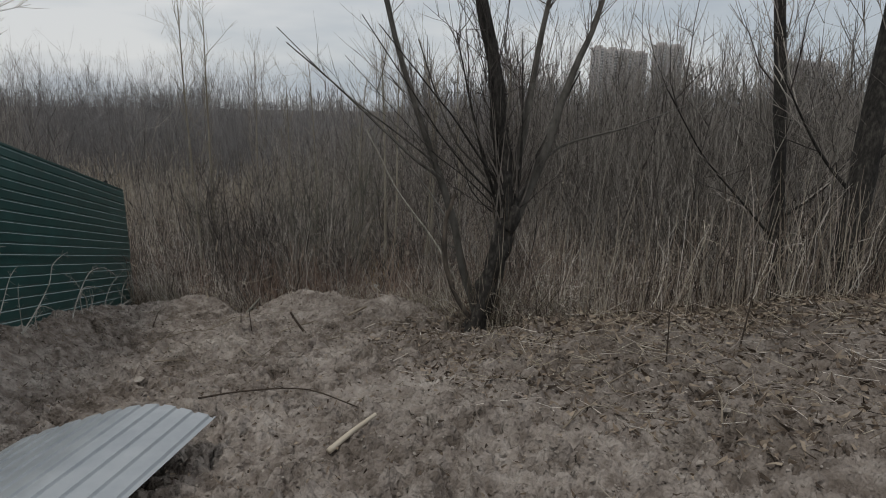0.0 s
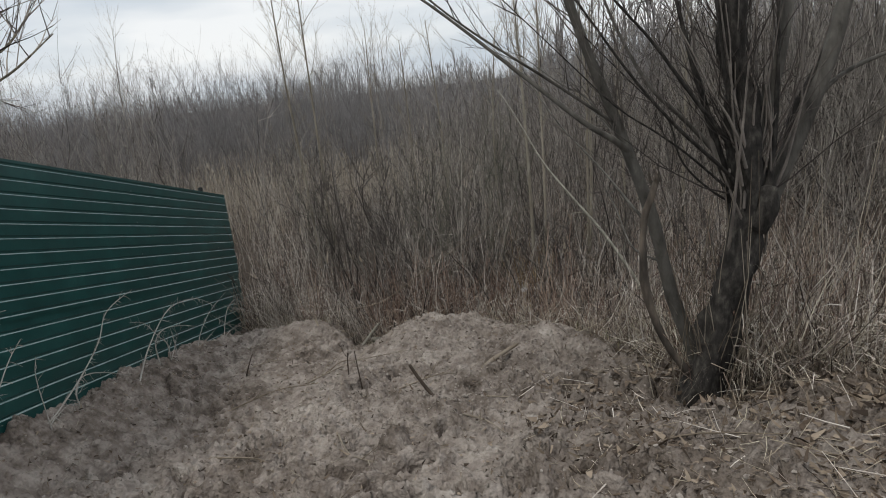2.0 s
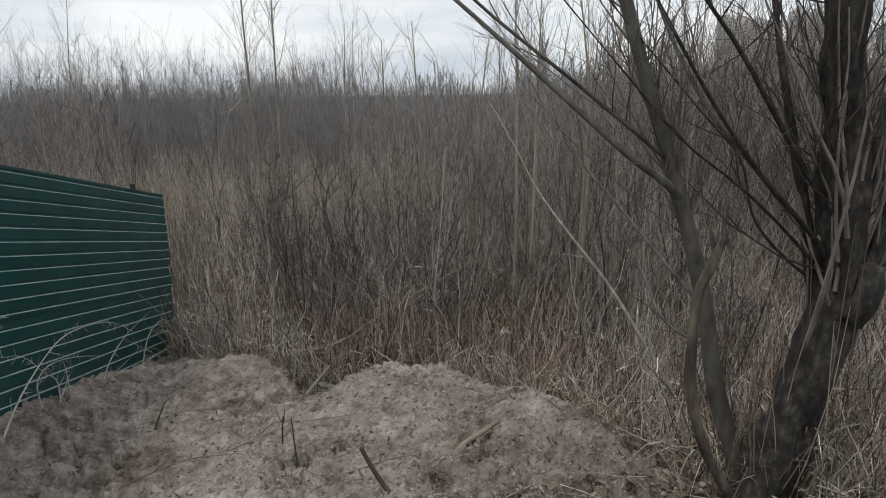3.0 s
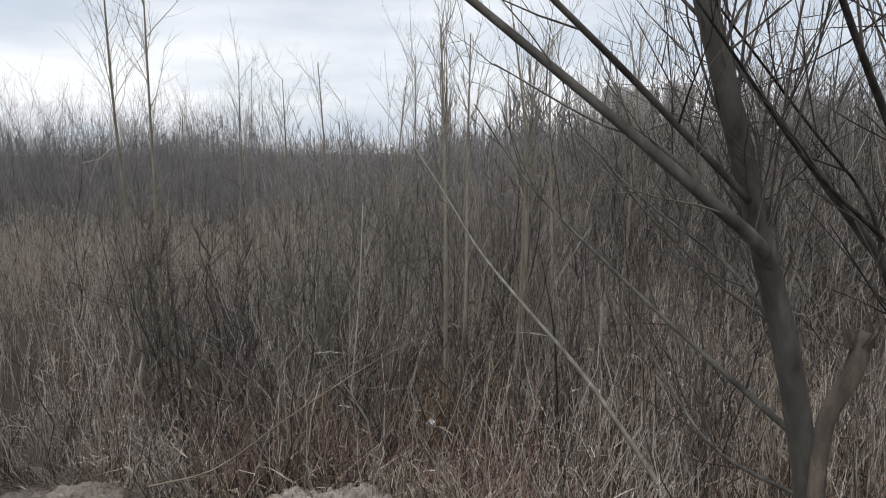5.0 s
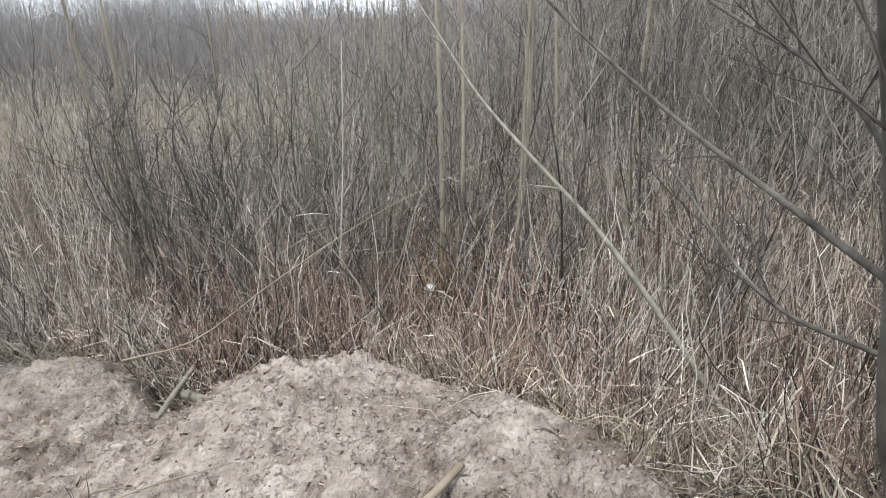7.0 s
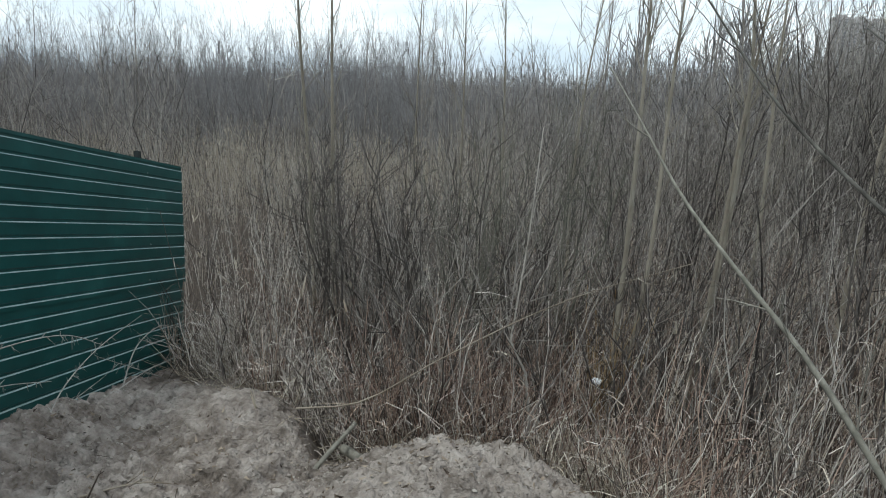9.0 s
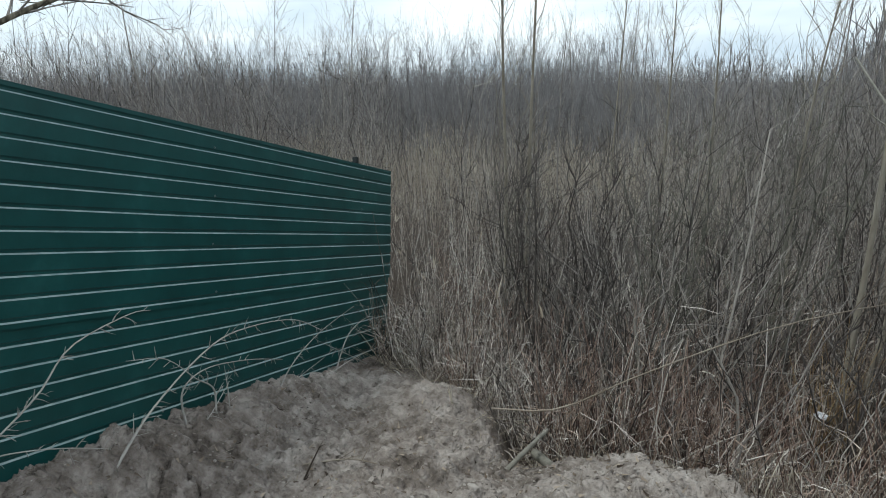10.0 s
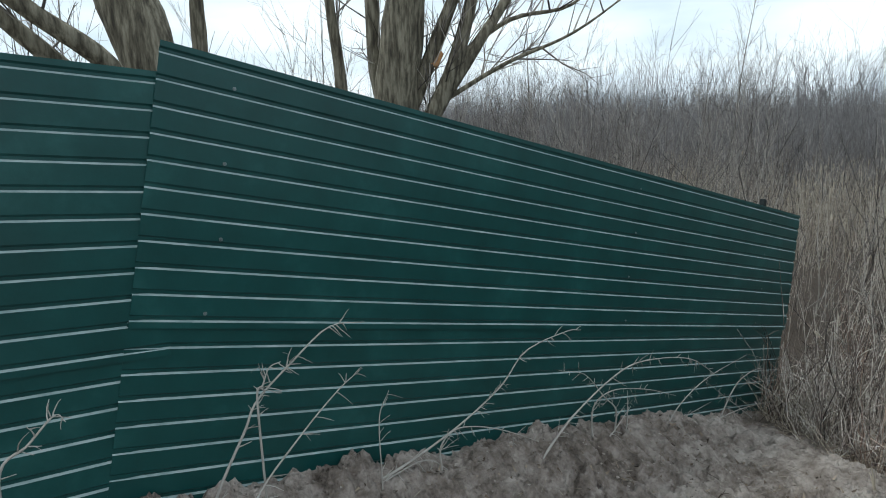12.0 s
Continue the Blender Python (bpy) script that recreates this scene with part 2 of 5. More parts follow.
def tubes(base, direc, length, r0, r1, bend, levels=3, sides=3, wig=0.0, kink=0.0):
    """Many tapered, bent stems at once, wandering by wig of their length; a share kink of them is snapped over. Returns vertices and quads."""
    n = len(base)
    t = np.linspace(0, 1, levels)[None, :, None]
    ln = np.asarray(length)[:, None, None]
    pts = base[:, None] + direc[:, None] * ln * t + bend[:, None] * ln * t * t
    if wig:
        step = RNG.normal(0, wig / levels, (n, levels, 3))
        step[:, 0] = 0
        pts = pts + np.cumsum(step, 1) * ln
    if kink and levels > 3:
        snapped = RNG.random(n) < kink
        at = RNG.integers(levels // 2, levels - 1, n)
        fall = unit(RNG.normal(0, 1, (n, 3)) * np.array([1, 1, 0.5]) + np.array([0, 0, 0.1]))
        for k in range(levels):
            past = snapped & (k > at)
            joint = pts[np.arange(n), at]
            pts[past, k] = (joint + fall * (ln[:, 0] * ((k - at) / (levels - 1) * 0.8)[:, None]))[past]
    LAST["pts"] = pts
    a = unit(np.cross(direc, np.array([0.31, 0.93, 0.17])))
    b = np.cross(direc, a)
    ang = np.linspace(0, 2 * np.pi, sides, endpoint=False)
    ring = a[:, None] * np.cos(ang)[None, :, None] + b[:, None] * np.sin(ang)[None, :, None]
    rad = (np.asarray(r0)[:, None, None] * (1 - t) + np.asarray(r1)[:, None, None] * t)[..., None]
    v = (pts[:, :, None] + ring[:, None] * rad).reshape(-1, 3)
    lev, sd = np.meshgrid(np.arange(levels - 1), np.arange(sides), indexing="ij")
    q = np.stack([lev * sides + sd, lev * sides + (sd + 1) % sides, (lev + 1) * sides + (sd + 1) % sides, (lev + 1) * sides + sd], -1).reshape(-1, 4)
    f = (np.arange(n)[:, None, None] * (levels * sides) + q[None]).reshape(-1, 4)
    return v, f


def blades(base, direc, length, width, droop, levels=3):
    """Many thin leaf strips that fall at the tip."""
    n = len(base)
    t = np.linspace(0, 1, levels)[None, :, None]
    ln = np.asarray(length)[:, None, None]
    pts = base[:, None] + direc[:, None] * ln * t + np.array([0, 0, -1.0])[None, None] * (np.asarray(droop)[:, None, None] * ln * t * t)
    side = unit(np.cross(direc, RNG.normal(size=(n, 3))))
    w = np.asarray(width)[:, None, None] * (1 - 0.85 * t ** 1.5) * 0.5
    v = np.stack([pts - side[:, None] * w, pts + side[:, None] * w], 2).reshape(-1, 3)
    k = np.arange(levels - 1)
    q = np.stack([k * 2, k * 2 + 1, k * 2 + 3, k * 2 + 2], -1)
    f = (np.arange(n)[:, None, None] * (levels * 2) + q[None]).reshape(-1, 4)
    return v, f


def rand_dir(n, up, spread):
    """Directions near the upright, each leaning a random way."""
    a = RNG.uniform(0, 2 * np.pi, n)
    s = np.abs(RNG.normal(0, spread, n))
    return unit(np.stack([np.cos(a) * s, np.sin(a) * s, np.full(n, up)], -1))


def spline(points, count):
    """A smooth line through a few points."""
    p = [Vector(q) for q in points]
    p = [2 * p[0] - p[1]] + p + [2 * p[-1] - p[-2]]
    out = []
    spans = len(p) - 3
    for i in range(count):
        u = i / (count - 1) * spans
        k = min(int(u), spans - 1)
        t = u - k
        a, b, c, d = p[k:k + 4]
        out.append(0.5 * (2 * b + (c - a) * t + (2 * a - 5 * b + 4 * c - d) * t * t + (3 * b - a - 3 * c + d) * t ** 3))
    return out


def limb_set(points, r0, r1, count=14, sides=9, knots=0.12, seed=0.0):
    """One bent, knotty limb as (verts, quads), with closed ends."""
    line = spline(points, count)
    v, f = [], []
    for i, c in enumerate(line):
        t = i / (count - 1)
        d = (line[min(i + 1, count - 1)] - line[max(i - 1, 0)]).normalized()
        a = d.cross(Vector((0.31, 0.93, 0.17))).normalized()
        b = d.cross(a)
        r = r0 * (1 - t) + r1 * t
        for k in range(sides):
            g = 2 * math.pi * k / sides
            w = r * (1 + knots * noise.noise(Vector((math.cos(g) * 1.3 + seed, math.sin(g) * 1.3, c.z * 3.0 + c.x * 2))) + knots * 0.5 * noise.noise(Vector((math.cos(g) * 3.5 + seed, math.sin(g) * 3.5, c.z * 7.0))))
            v.append(c + (a * math.cos(g) + b * math.sin(g)) * w)
    for i in range(count - 1):
        for k in range(sides):
            f.append((i * sides + k, i * sides + (k + 1) % sides, (i + 1) * sides + (k + 1) % sides, (i + 1) * sides + k))
    n = len(v)
    v += [line[0] - (line[1] - line[0]) * 0.05, line[-1] + (line[-1] - line[-2]).normalized() * r1 * 0.4]
    for k in range(sides):
        f.append((n, (k + 1) % sides, k, k))
        f.append((n + 1, (count - 1) * sides + k, (count - 1) * sides + (k + 1) % sides, (count - 1) * sides + (k + 1) % sides))
    return np.array([tuple(q) for q in v]), f


def limb(name, parent, points, r0, r1, mat, count=14, sides=9, label="", knots=0.12):
    v, f = limb_set(points, r0, r1, count, sides, knots, seed=points[0][0])
    f = [q if q[2] != q[3] else q[:3] for q in f]
    return mesh_object(name, v, f, mat, True, parent, label)


def twig_sets(line, n, reach, r, up=0.55, levels=4, kids=3):
    """Side twigs along a limb, with smaller ones on them. line: points as an array."""
    line = np.asarray(line)
    k = RNG.uniform(0.15, 0.999, n) * (len(line) - 1)
    i = k.astype(int)
    base = line[i] + (line[np.minimum(i + 1, len(line) - 1)] - line[i]) * (k - i)[:, None]
    along = unit(line[np.minimum(i + 1, len(line) - 1)] - line[i] + 1e-6)
    d = unit(along * 0.7 + RNG.normal(0, 0.55, (n, 3)) + np.array([0, 0, up]))
    ln = reach * RNG.uniform(0.35, 1.0, n)
    bend = RNG.normal(0, 0.12, (n, 3)) + np.array([0, 0, 0.12])
    sets = [tubes(base, d, ln, np.full(n, r) * RNG.uniform(0.6, 1.1, n), np.full(n, r * 0.25), bend, levels, 4, 0.12)]
    if kids:
        m = n * kids
        j = np.repeat(np.arange(n), kids)
        t = RNG.uniform(0.2, 0.95, m)[:, None]
        b2 = along_last(j, t)
        d2 = unit(d[j] + RNG.normal(0, 0.5, (m, 3)) + np.array([0, 0, up * 0.5]))
        l2 = ln[j] * RNG.uniform(0.2, 0.55, m)
        sets.append(tubes(b2, d2, l2, np.full(m, r * 0.45), np.full(m, r * 0.15), RNG.normal(0, 0.12, (m, 3)), 3, 3))
    return sets


def thing(name, label, category, group="", kind="", at=(0, 0, 0)):
    ob = new(name)
    ob.location = at
    ob.empty_display_size = 0.1
    return tagged(ob, label, category, group, kind)


# ---- the land ----
def smooth(e0, e1, v):
    t = np.clip((v - e0) / (e1 - e0), 0, 1)
    return t * t * (3 - 2 * t)


MARSH = -2.4


def land(x, y):
    """Height of the bank, its heaps and the marsh bed, without clods."""
    x, y = np.asarray(x, float), np.asarray(y, float)
    bank = np.interp(y, [-60, -14, -12, -9, -7.5, -6, -5, -4.15, -3, -1.6, 0, 2], [0.3, 0.0, -0.15, -0.5, -0.75, -1.04, -1.22, -1.32, -1.5, -1.95, -2.3, -2.4])
    bank = bank + 0.07 * np.clip(x, -2, 8) + 0.0225 * np.clip(y, -14, 0)
    edge = np.interp(x, [-60, -0.5, 0, 1.2, 1.75, 2.05, 2.6, 3.4, 4.2, 4.9, 6, 8, 60], [-3, -1, -0.7, -1.3, -2.0, -3.0, -3.0, -2.9, -4.0, -5.35, -6.2, -7.0, -8.5])
    z = bank + (MARSH - bank) * smooth(0, 1.8, y - edge)
    ridge = np.interp(y, [-13, -9, -7, -5.8, -5.0, -4.1, -2.9, -1.1, 0.3], [0.1, 0.43, 0.62, 0.59, 0.51, 0.41, 0.3, 0.25, 0])
    z = z + ridge * np.exp(-((x - 0.05) / 0.55) ** 2)
    z = z + 0.06 * np.exp(-((x - 0.75) / 0.3) ** 2 - ((y + 2.0) / 0.4) ** 2)
    z = z + 0.195 * np.exp(-((x - 2.93) / 0.52) ** 2 - ((y + 3.3) / 0.5) ** 2)
    z = z + 0.17 * np.exp(-((x - 4.08) / 0.36) ** 2 - ((y + 4.25) / 0.4) ** 2)
    z = z - 0.15 * np.exp(-((x - 4.9) / 0.5) ** 2 - ((y + 5.75) / 0.45) ** 2)
    z = z - 0.13 * np.exp(-((x - 2.22) / 0.26) ** 2 - ((y + 2.8) / 0.4) ** 2)
    z = z + 0.16 * np.exp(-((x - 0.85) / 0.45) ** 2 - ((y + 1.45) / 0.5) ** 2)
    z = z + 0.31 * np.exp(-((x - 1.35) / 0.55) ** 2 - ((y + 2.2) / 0.5) ** 2)
    return z


def axis(fine0, fine1, step, far):
    """Grid lines: fine in the middle, ever wider towards the horizon."""
    mid = np.arange(fine0, fine1, step)
    out, s = [], step
    v = fine1
    while v < far:
        out.append(v)
        s *= 1.22
        v += s
    lo, s, v = [], step, fine0
    while v > -far:
        s *= 1.22
        v -= s
        lo.append(v)
    return np.array(lo[::-1] + list(mid) + out + [far])


LAY = {}


def build_ground():
    gx, gy = axis(-0.3, 6.2, 0.017, 3500), axis(-10.4, -1.8, 0.017, 3500)
    X, Y = np.meshgrid(gx, gy, indexing="ij")
    Z = land(X, Y)
    near = (X > -3) & (X < 12) & (Y > -16) & (Y < 1)
    bumps = np.zeros_like(Z)
    for i, j in zip(*np.nonzero(near)):
        x, y = X[i, j], Y[i, j]
        v = noise.fractal(Vector((x * 1.7, y * 1.7, 0)), 1.0, 2.0, 2) * 0.05
        c = noise.noise(Vector((x * 5.5 + 0.6 * y, y * 5.5, 3.0)))
        e = noise.noise(Vector((x * 13, y * 13, 9.0)))
        g = noise.noise(Vector((x * 21 + 2 * c, y * 21, 4.0)))
        w = Vector((x + 0.05 * e, y + 0.05 * g, 0))
        far, seat = noise.voronoi(w * 5.2)
        clod = min(far[1] - far[0], 0.3) * 0.17 + 0.05 * noise.cell(seat[0] * 3.7)
        far, seat = noise.voronoi(w * 13.0)
        crumbs = min(far[1] - far[0], 0.35) * 0.075 + 0.022 * noise.cell(seat[0] * 3.7)
        churn = 0.5 + 0.5 * noise.noise(Vector((x * 1.1, y * 1.1, 7.0)))
        v += max(c, -0.2) * 0.075 + (0.04 - abs(e) * 0.17) * 0.45 + max(g, -0.3) * 0.03
        v += clod * min(1.0, max(0.0, churn * 2.4 - 0.6)) + crumbs * min(1.0, max(0.3, 1.7 - churn * 1.6))
        v *= 0.45 + 0.8 * churn
        v += noise.noise(Vector((x * 43, y * 43, 1.0))) * 0.017
        bumps[i, j] = v
    # trodden hollows with raised rims
    rng = np.random.default_rng(3)
    prints = np.zeros_like(Z)
    for _ in range(150):
        px, py, rad, deep = rng.uniform(0.7, 5.6), rng.uniform(-10.6, -4.6), rng.uniform(0.06, 0.15), rng.uniform(0.035, 0.09)
        i0, i1 = np.searchsorted(gx, (px - 0.6, px + 0.6))
        j0, j1 = np.searchsorted(gy, (py - 0.6, py + 0.6))
        turn = rng.uniform(0, math.pi)
        dx, dy = X[i0:i1, j0:j1] - px, Y[i0:i1, j0:j1] - py
        u, w = dx * math.cos(turn) + dy * math.sin(turn), -dx * math.sin(turn) + dy * math.cos(turn)
        q = (u / (rad * 1.7)) ** 2 + (w / rad) ** 2 + bumps[i0:i1, j0:j1] * 6
        prints[i0:i1, j0:j1] += deep * (0.75 * np.exp(-((q - 1.3) / 0.7) ** 2) - 1.3 * np.exp(-q * q * 1.4))
    bumps += np.clip(prints, -0.12, 0.08)
    fade = smooth(-3, -1.0, X) * (1 - 0.2 * smooth(-4.8, -3.6, Y)) * (1 - smooth(9, 12, X)) * smooth(-16, -13.5, Y)
    Z = Z + (bumps - 0.03) * fade
    LAY.update(gx=gx, gy=gy, z=Z)
    marsh = np.maximum(smooth(-1.75, -2.1, Z), smooth(0.1, 0.9, Y - np.interp(X, [-60, 0, 1.2, 1.75, 2.0, 2.45, 2.7, 4.2, 4.9, 6, 8, 60], [-3, -0.5, -1.0, -1.6, -2.9, -2.9, -2.5, -3.5, -5.3, -6.3, -7.1, -8.6])))
    # brown leafy earth on the wooded side of the bank
    stain = np.array([[noise.noise(Vector((x * 1.3, y * 1.3, 6.0))) if near[i, j] else 0.0 for j, y in enumerate(gy)] for i, x in enumerate(gx)])
    side = X - 3.7 - 0.5 * np.maximum(0, -7.0 - Y) + stain * 1.3
    strip = 0.55 + 0.45 * smooth(-1.3, -0.3, Y - np.interp(X, [4.2, 4.9, 6, 8, 60], [-3.6, -5.3, -6.3, -7.1, -8.6]) + stain)
    marsh = np.maximum(marsh, 0.75 * strip * smooth(-0.3, 0.9, side) * smooth(40, 20, X))
    n, m = len(gx), len(gy)
    v = np.stack([X, Y, Z], -1).reshape(-1, 3)
    i, j = np.meshgrid(np.arange(n - 1), np.arange(m - 1), indexing="ij")
    f = np.stack([i * m + j, (i + 1) * m + j, (i + 1) * m + j + 1, i * m + j + 1], -1).reshape(-1, 4)
    ob = mesh_object("ground", v, f, M_GROUND)
    a = ob.data.attributes.new("marsh", "FLOAT", "POINT")
    a.data.foreach_set("value", marsh.reshape(-1).astype(np.float32))
    tagged(ob, "churned grey-brown sand bank falling to a dark marsh bed", "ground", kind="structure")


build_ground()


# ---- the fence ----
# pale colour standing in for sky light caught by upward rib faces
M_LEDGE_HIGHLIGHT = material("rib_ledge_highlight", [(0.3, (0.17, 0.25, 0.25)), (0.7, (0.36, 0.44, 0.44))], 9.0, 4.0, 0.6)


def sheet_mesh(name, length, ribs, top, foot, mat, parent, step=0.25, wave=0.0025, groove=0.009):
    """A ribbed steel sheet, ribs along y (0 to -length), its top at z = 0, with a 1.5 mm thickness."""
    prof = [(0.0, top + 0.018)]
    for k in range(ribs):
        z = top - 0.032 - 0.115 * k
        prof += [(0.0, z + 0.026), (-groove, z + 0.017), (-groove, z + 0.004), (0.0, z - 0.005)]
    prof = [q for q in prof if q[1] > foot] + [(0.0, foot)]
    back_prof = [(x - 0.0015, z) for x, z in prof[::-1]]
    loop = prof + back_prof
    ny = max(2, int(length / step))
    v, f = [], []
    for i in range(ny + 1):
        y = -length * i / ny
        for x, z in loop:
            w = wave * noise.noise(Vector((y * 0.9, z * 2.2, 5.0))) * 2
            v.append((x + w, y, z))
    k = len(loop)
    for i in range(ny):
        for j in range(k):
            f.append((i * k + j, i * k + (j + 1) % k, (i + 1) * k + (j + 1) % k, (i + 1) * k + j))
    h = len(prof)
    for i in (0, ny):
        for j in range(h - 1):
            q = (i * k + j, i * k + j + 1, i * k + k - 2 - j, i * k + k - 1 - j)
            f.append(q if i else q[::-1])
    ob = mesh_object(name, v, f, mat, False, parent)
    ob.data.materials.append(M_LEDGE_HIGHLIGHT)
    # paint the highlight on the upward slope of every rib
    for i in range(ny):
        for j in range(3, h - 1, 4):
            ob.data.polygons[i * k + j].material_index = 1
    return ob


def box_part(name, size, at, mat, parent, bevel=0.003, rot=(0, 0, 0)):
    bm = bmesh.new()
    bmesh.ops.create_cube(bm, size=1.0)
    bmesh.ops.scale(bm, vec=size, verts=bm.verts)
    bmesh.ops.bevel(bm, geom=bm.edges[:], offset=bevel, segments=2, affect="EDGES")
    ob = part(name, bm, mat, parent)
    ob.matrix_basis = pose(*at, *rot)
    return ob


def screw(at, parent):
    bm = bmesh.new()
    bmesh.ops.create_cone(bm, cap_ends=True, segments=12, radius1=0.0095, radius2=0.008, depth=0.002, matrix=Matrix.Translation((0, 0, 0.001)))
    bmesh.ops.create_cone(bm, cap_ends=True, segments=6, radius1=0.0058, radius2=0.0052, depth=0.005, matrix=Matrix.Translation((0, 0, 0.0045)))
    ob = part("screw", bm, M_SCREW, parent)
    ob.matrix_basis = pose(*at, 0, 90, 0)


def build_fence():
    bay = thing("metal_fence", "dark green ribbed steel fence running downhill, half buried in sand", "fence", "fence bays")
    bay.matrix_world = pose(0, 0, 0, 0, LEAN, 0) @ pose(0, 0, 0, -SLOPE, 0, 0)
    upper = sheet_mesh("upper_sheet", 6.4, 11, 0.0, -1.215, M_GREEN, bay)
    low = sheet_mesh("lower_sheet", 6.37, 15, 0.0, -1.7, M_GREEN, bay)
    low.location = (-0.012, -0.035, -1.157)
    box_part("post", (0.05, 0.05, 2.7), (-0.085, -0.69, -1.25), M_POST, bay)
    box_part("post", (0.05, 0.05, 2.5), (-0.085, -3.4, -1.3), M_POST, bay)
    for z in (-0.2, -0.95, -1.75):
        box_part("rail", (0.02, 6.2, 0.04), (-0.048, -3.2, z), M_POST, bay)
    for y in (-6.07, -2.9, -0.69):
        for k in (1, 4, 7, 10):
            screw((0.0, y + 0.02 * math.sin(k * 3 + y), -0.032 - 0.115 * k + 0.036), upper)
    bay2 = thing("metal_fence", "dark green ribbed steel fence beside a lower neighbouring bay", "fence", "fence bays")
    bay2.matrix_world = pose(-0.104, -6.23, 1.352, 0, LEAN, 0) @ pose(0, 0, 0, -5.8, 0, 0.8)
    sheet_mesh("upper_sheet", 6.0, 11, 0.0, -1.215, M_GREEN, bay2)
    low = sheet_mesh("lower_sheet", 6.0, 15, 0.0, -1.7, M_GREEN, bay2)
    low.location = (-0.012, 0, -1.157)
    box_part("post", (0.05, 0.05, 2.6), (-0.085, -0.12, -1.34), M_POST, bay2)
    box_part("post", (0.05, 0.05, 2.6), (-0.085, -3.0, -1.34), M_POST, bay2)
    for z in (-0.2, -0.95, -1.75):
        box_part("rail", (0.02, 5.9, 0.04), (-0.048, -3.0, z), M_POST, bay2)


build_fence()


# ---- reeds, shoots and scrub ----
def scatter(n, x0, x1, y0, y1, keep):
    """Random places in a rectangle that pass the test keep(x, y)."""
    out = []
    got = 0
    while got < n:
        p = np.stack([RNG.uniform(x0, x1, n), RNG.uniform(y0, y1, n)], -1)
        p = p[keep(p[:, 0], p[:, 1])]
        out.append(p)
        got += len(p)
        if len(p) == 0:
            break
    return np.concatenate(out)[:n]


def edge_line(x):
    """Where the reeds begin: the foot of the bank."""
    return np.interp(x, [-60, -0.3, 0.0, 0.5, 1.2, 1.75, 2.0, 2.6, 3.4, 4.0, 4.5, 5.0, 6, 8, 60], [-12, -12, -0.75, -1.15, -1.6, -1.95, -2.3, -2.4, -2.5, -2.9, -4.2, -5.6, -6.4, -7.0, -9.5])


def surface(x, y):
    """Height of the churned ground, clods included, on the bank; of the smooth land elsewhere."""
    x, y = np.asarray(x, float), np.asarray(y, float)
    gx, gy, z = LAY["gx"], LAY["gy"], LAY["z"]
    i = np.clip(np.round(np.interp(x, gx, np.arange(len(gx)))).astype(int), 0, len(gx) - 1)
    j = np.clip(np.round(np.interp(y, gy, np.arange(len(gy)))).astype(int), 0, len(gy) - 1)
    return np.where((x > -0.3) & (x < 9) & (y > -12) & (y < -1.5), z[i, j], land(x, y))


def on_land(p, sink=0.03):
    return np.concatenate([p, (surface(p[:, 0], p[:, 1]) - sink)[:, None]], 1)


def clumpy(x, y, scale=1.3, cut=0.0):
    return np.array([noise.noise(Vector((a * scale, b * scale, 2.0))) for a, b in zip(x, y)]) > cut


def reed_sets(p, tall, spread=0.09, r=0.0042, leaves=2, levels=4, sides=3, wig=0.05, kink=0.0):
    n = len(p)
    base = on_land(p)
    h = tall * RNG.uniform(0.5, 1.12, n) * (0.85 + 0.5 * np.array([noise.noise(Vector((a * 0.8, b * 0.8, 5.0))) for a, b in p]))
    d = rand_dir(n, 1.0, spread)
    bend = np.stack([RNG.normal(0.02, 0.08, n), RNG.normal(0, 0.08, n), np.zeros(n)], -1)
    rr = r * RNG.uniform(0.6, 1.25, n)
    sets = [tubes(base, d, h, rr, rr * 0.45, bend, levels, sides, wig, kink)]
    LAST["tips"] = LAST["pts"][:, -1]
    if leaves:
        m = n * leaves
        j = np.repeat(np.arange(n), leaves)
        t = RNG.uniform(0.15, 0.95, m)[:, None]
        b = along_last(j, t)
        ld = unit(d[j] * 0.8 + RNG.normal(0, 0.5, (m, 3)))
        sets.append(blades(b, ld, RNG.uniform(0.1, 0.34, m), RNG.uniform(0.003, 0.008, m), RNG.uniform(0.1, 0.9, m)))
    return sets, base, d, h, bend


def plumes(base, d, h, bend, pick):
    top = LAST["tips"][pick]
    n = len(top)
    sets = []
    for _ in range(3):
        sets.append(blades(top - d[pick] * 0.12, unit(d[pick] + RNG.normal(0, 0.22, (n, 3))), RNG.uniform(0.14, 0.26, n), RNG.uniform(0.012, 0.03, n), RNG.uniform(0.0, 0.5, n)))
    return sets


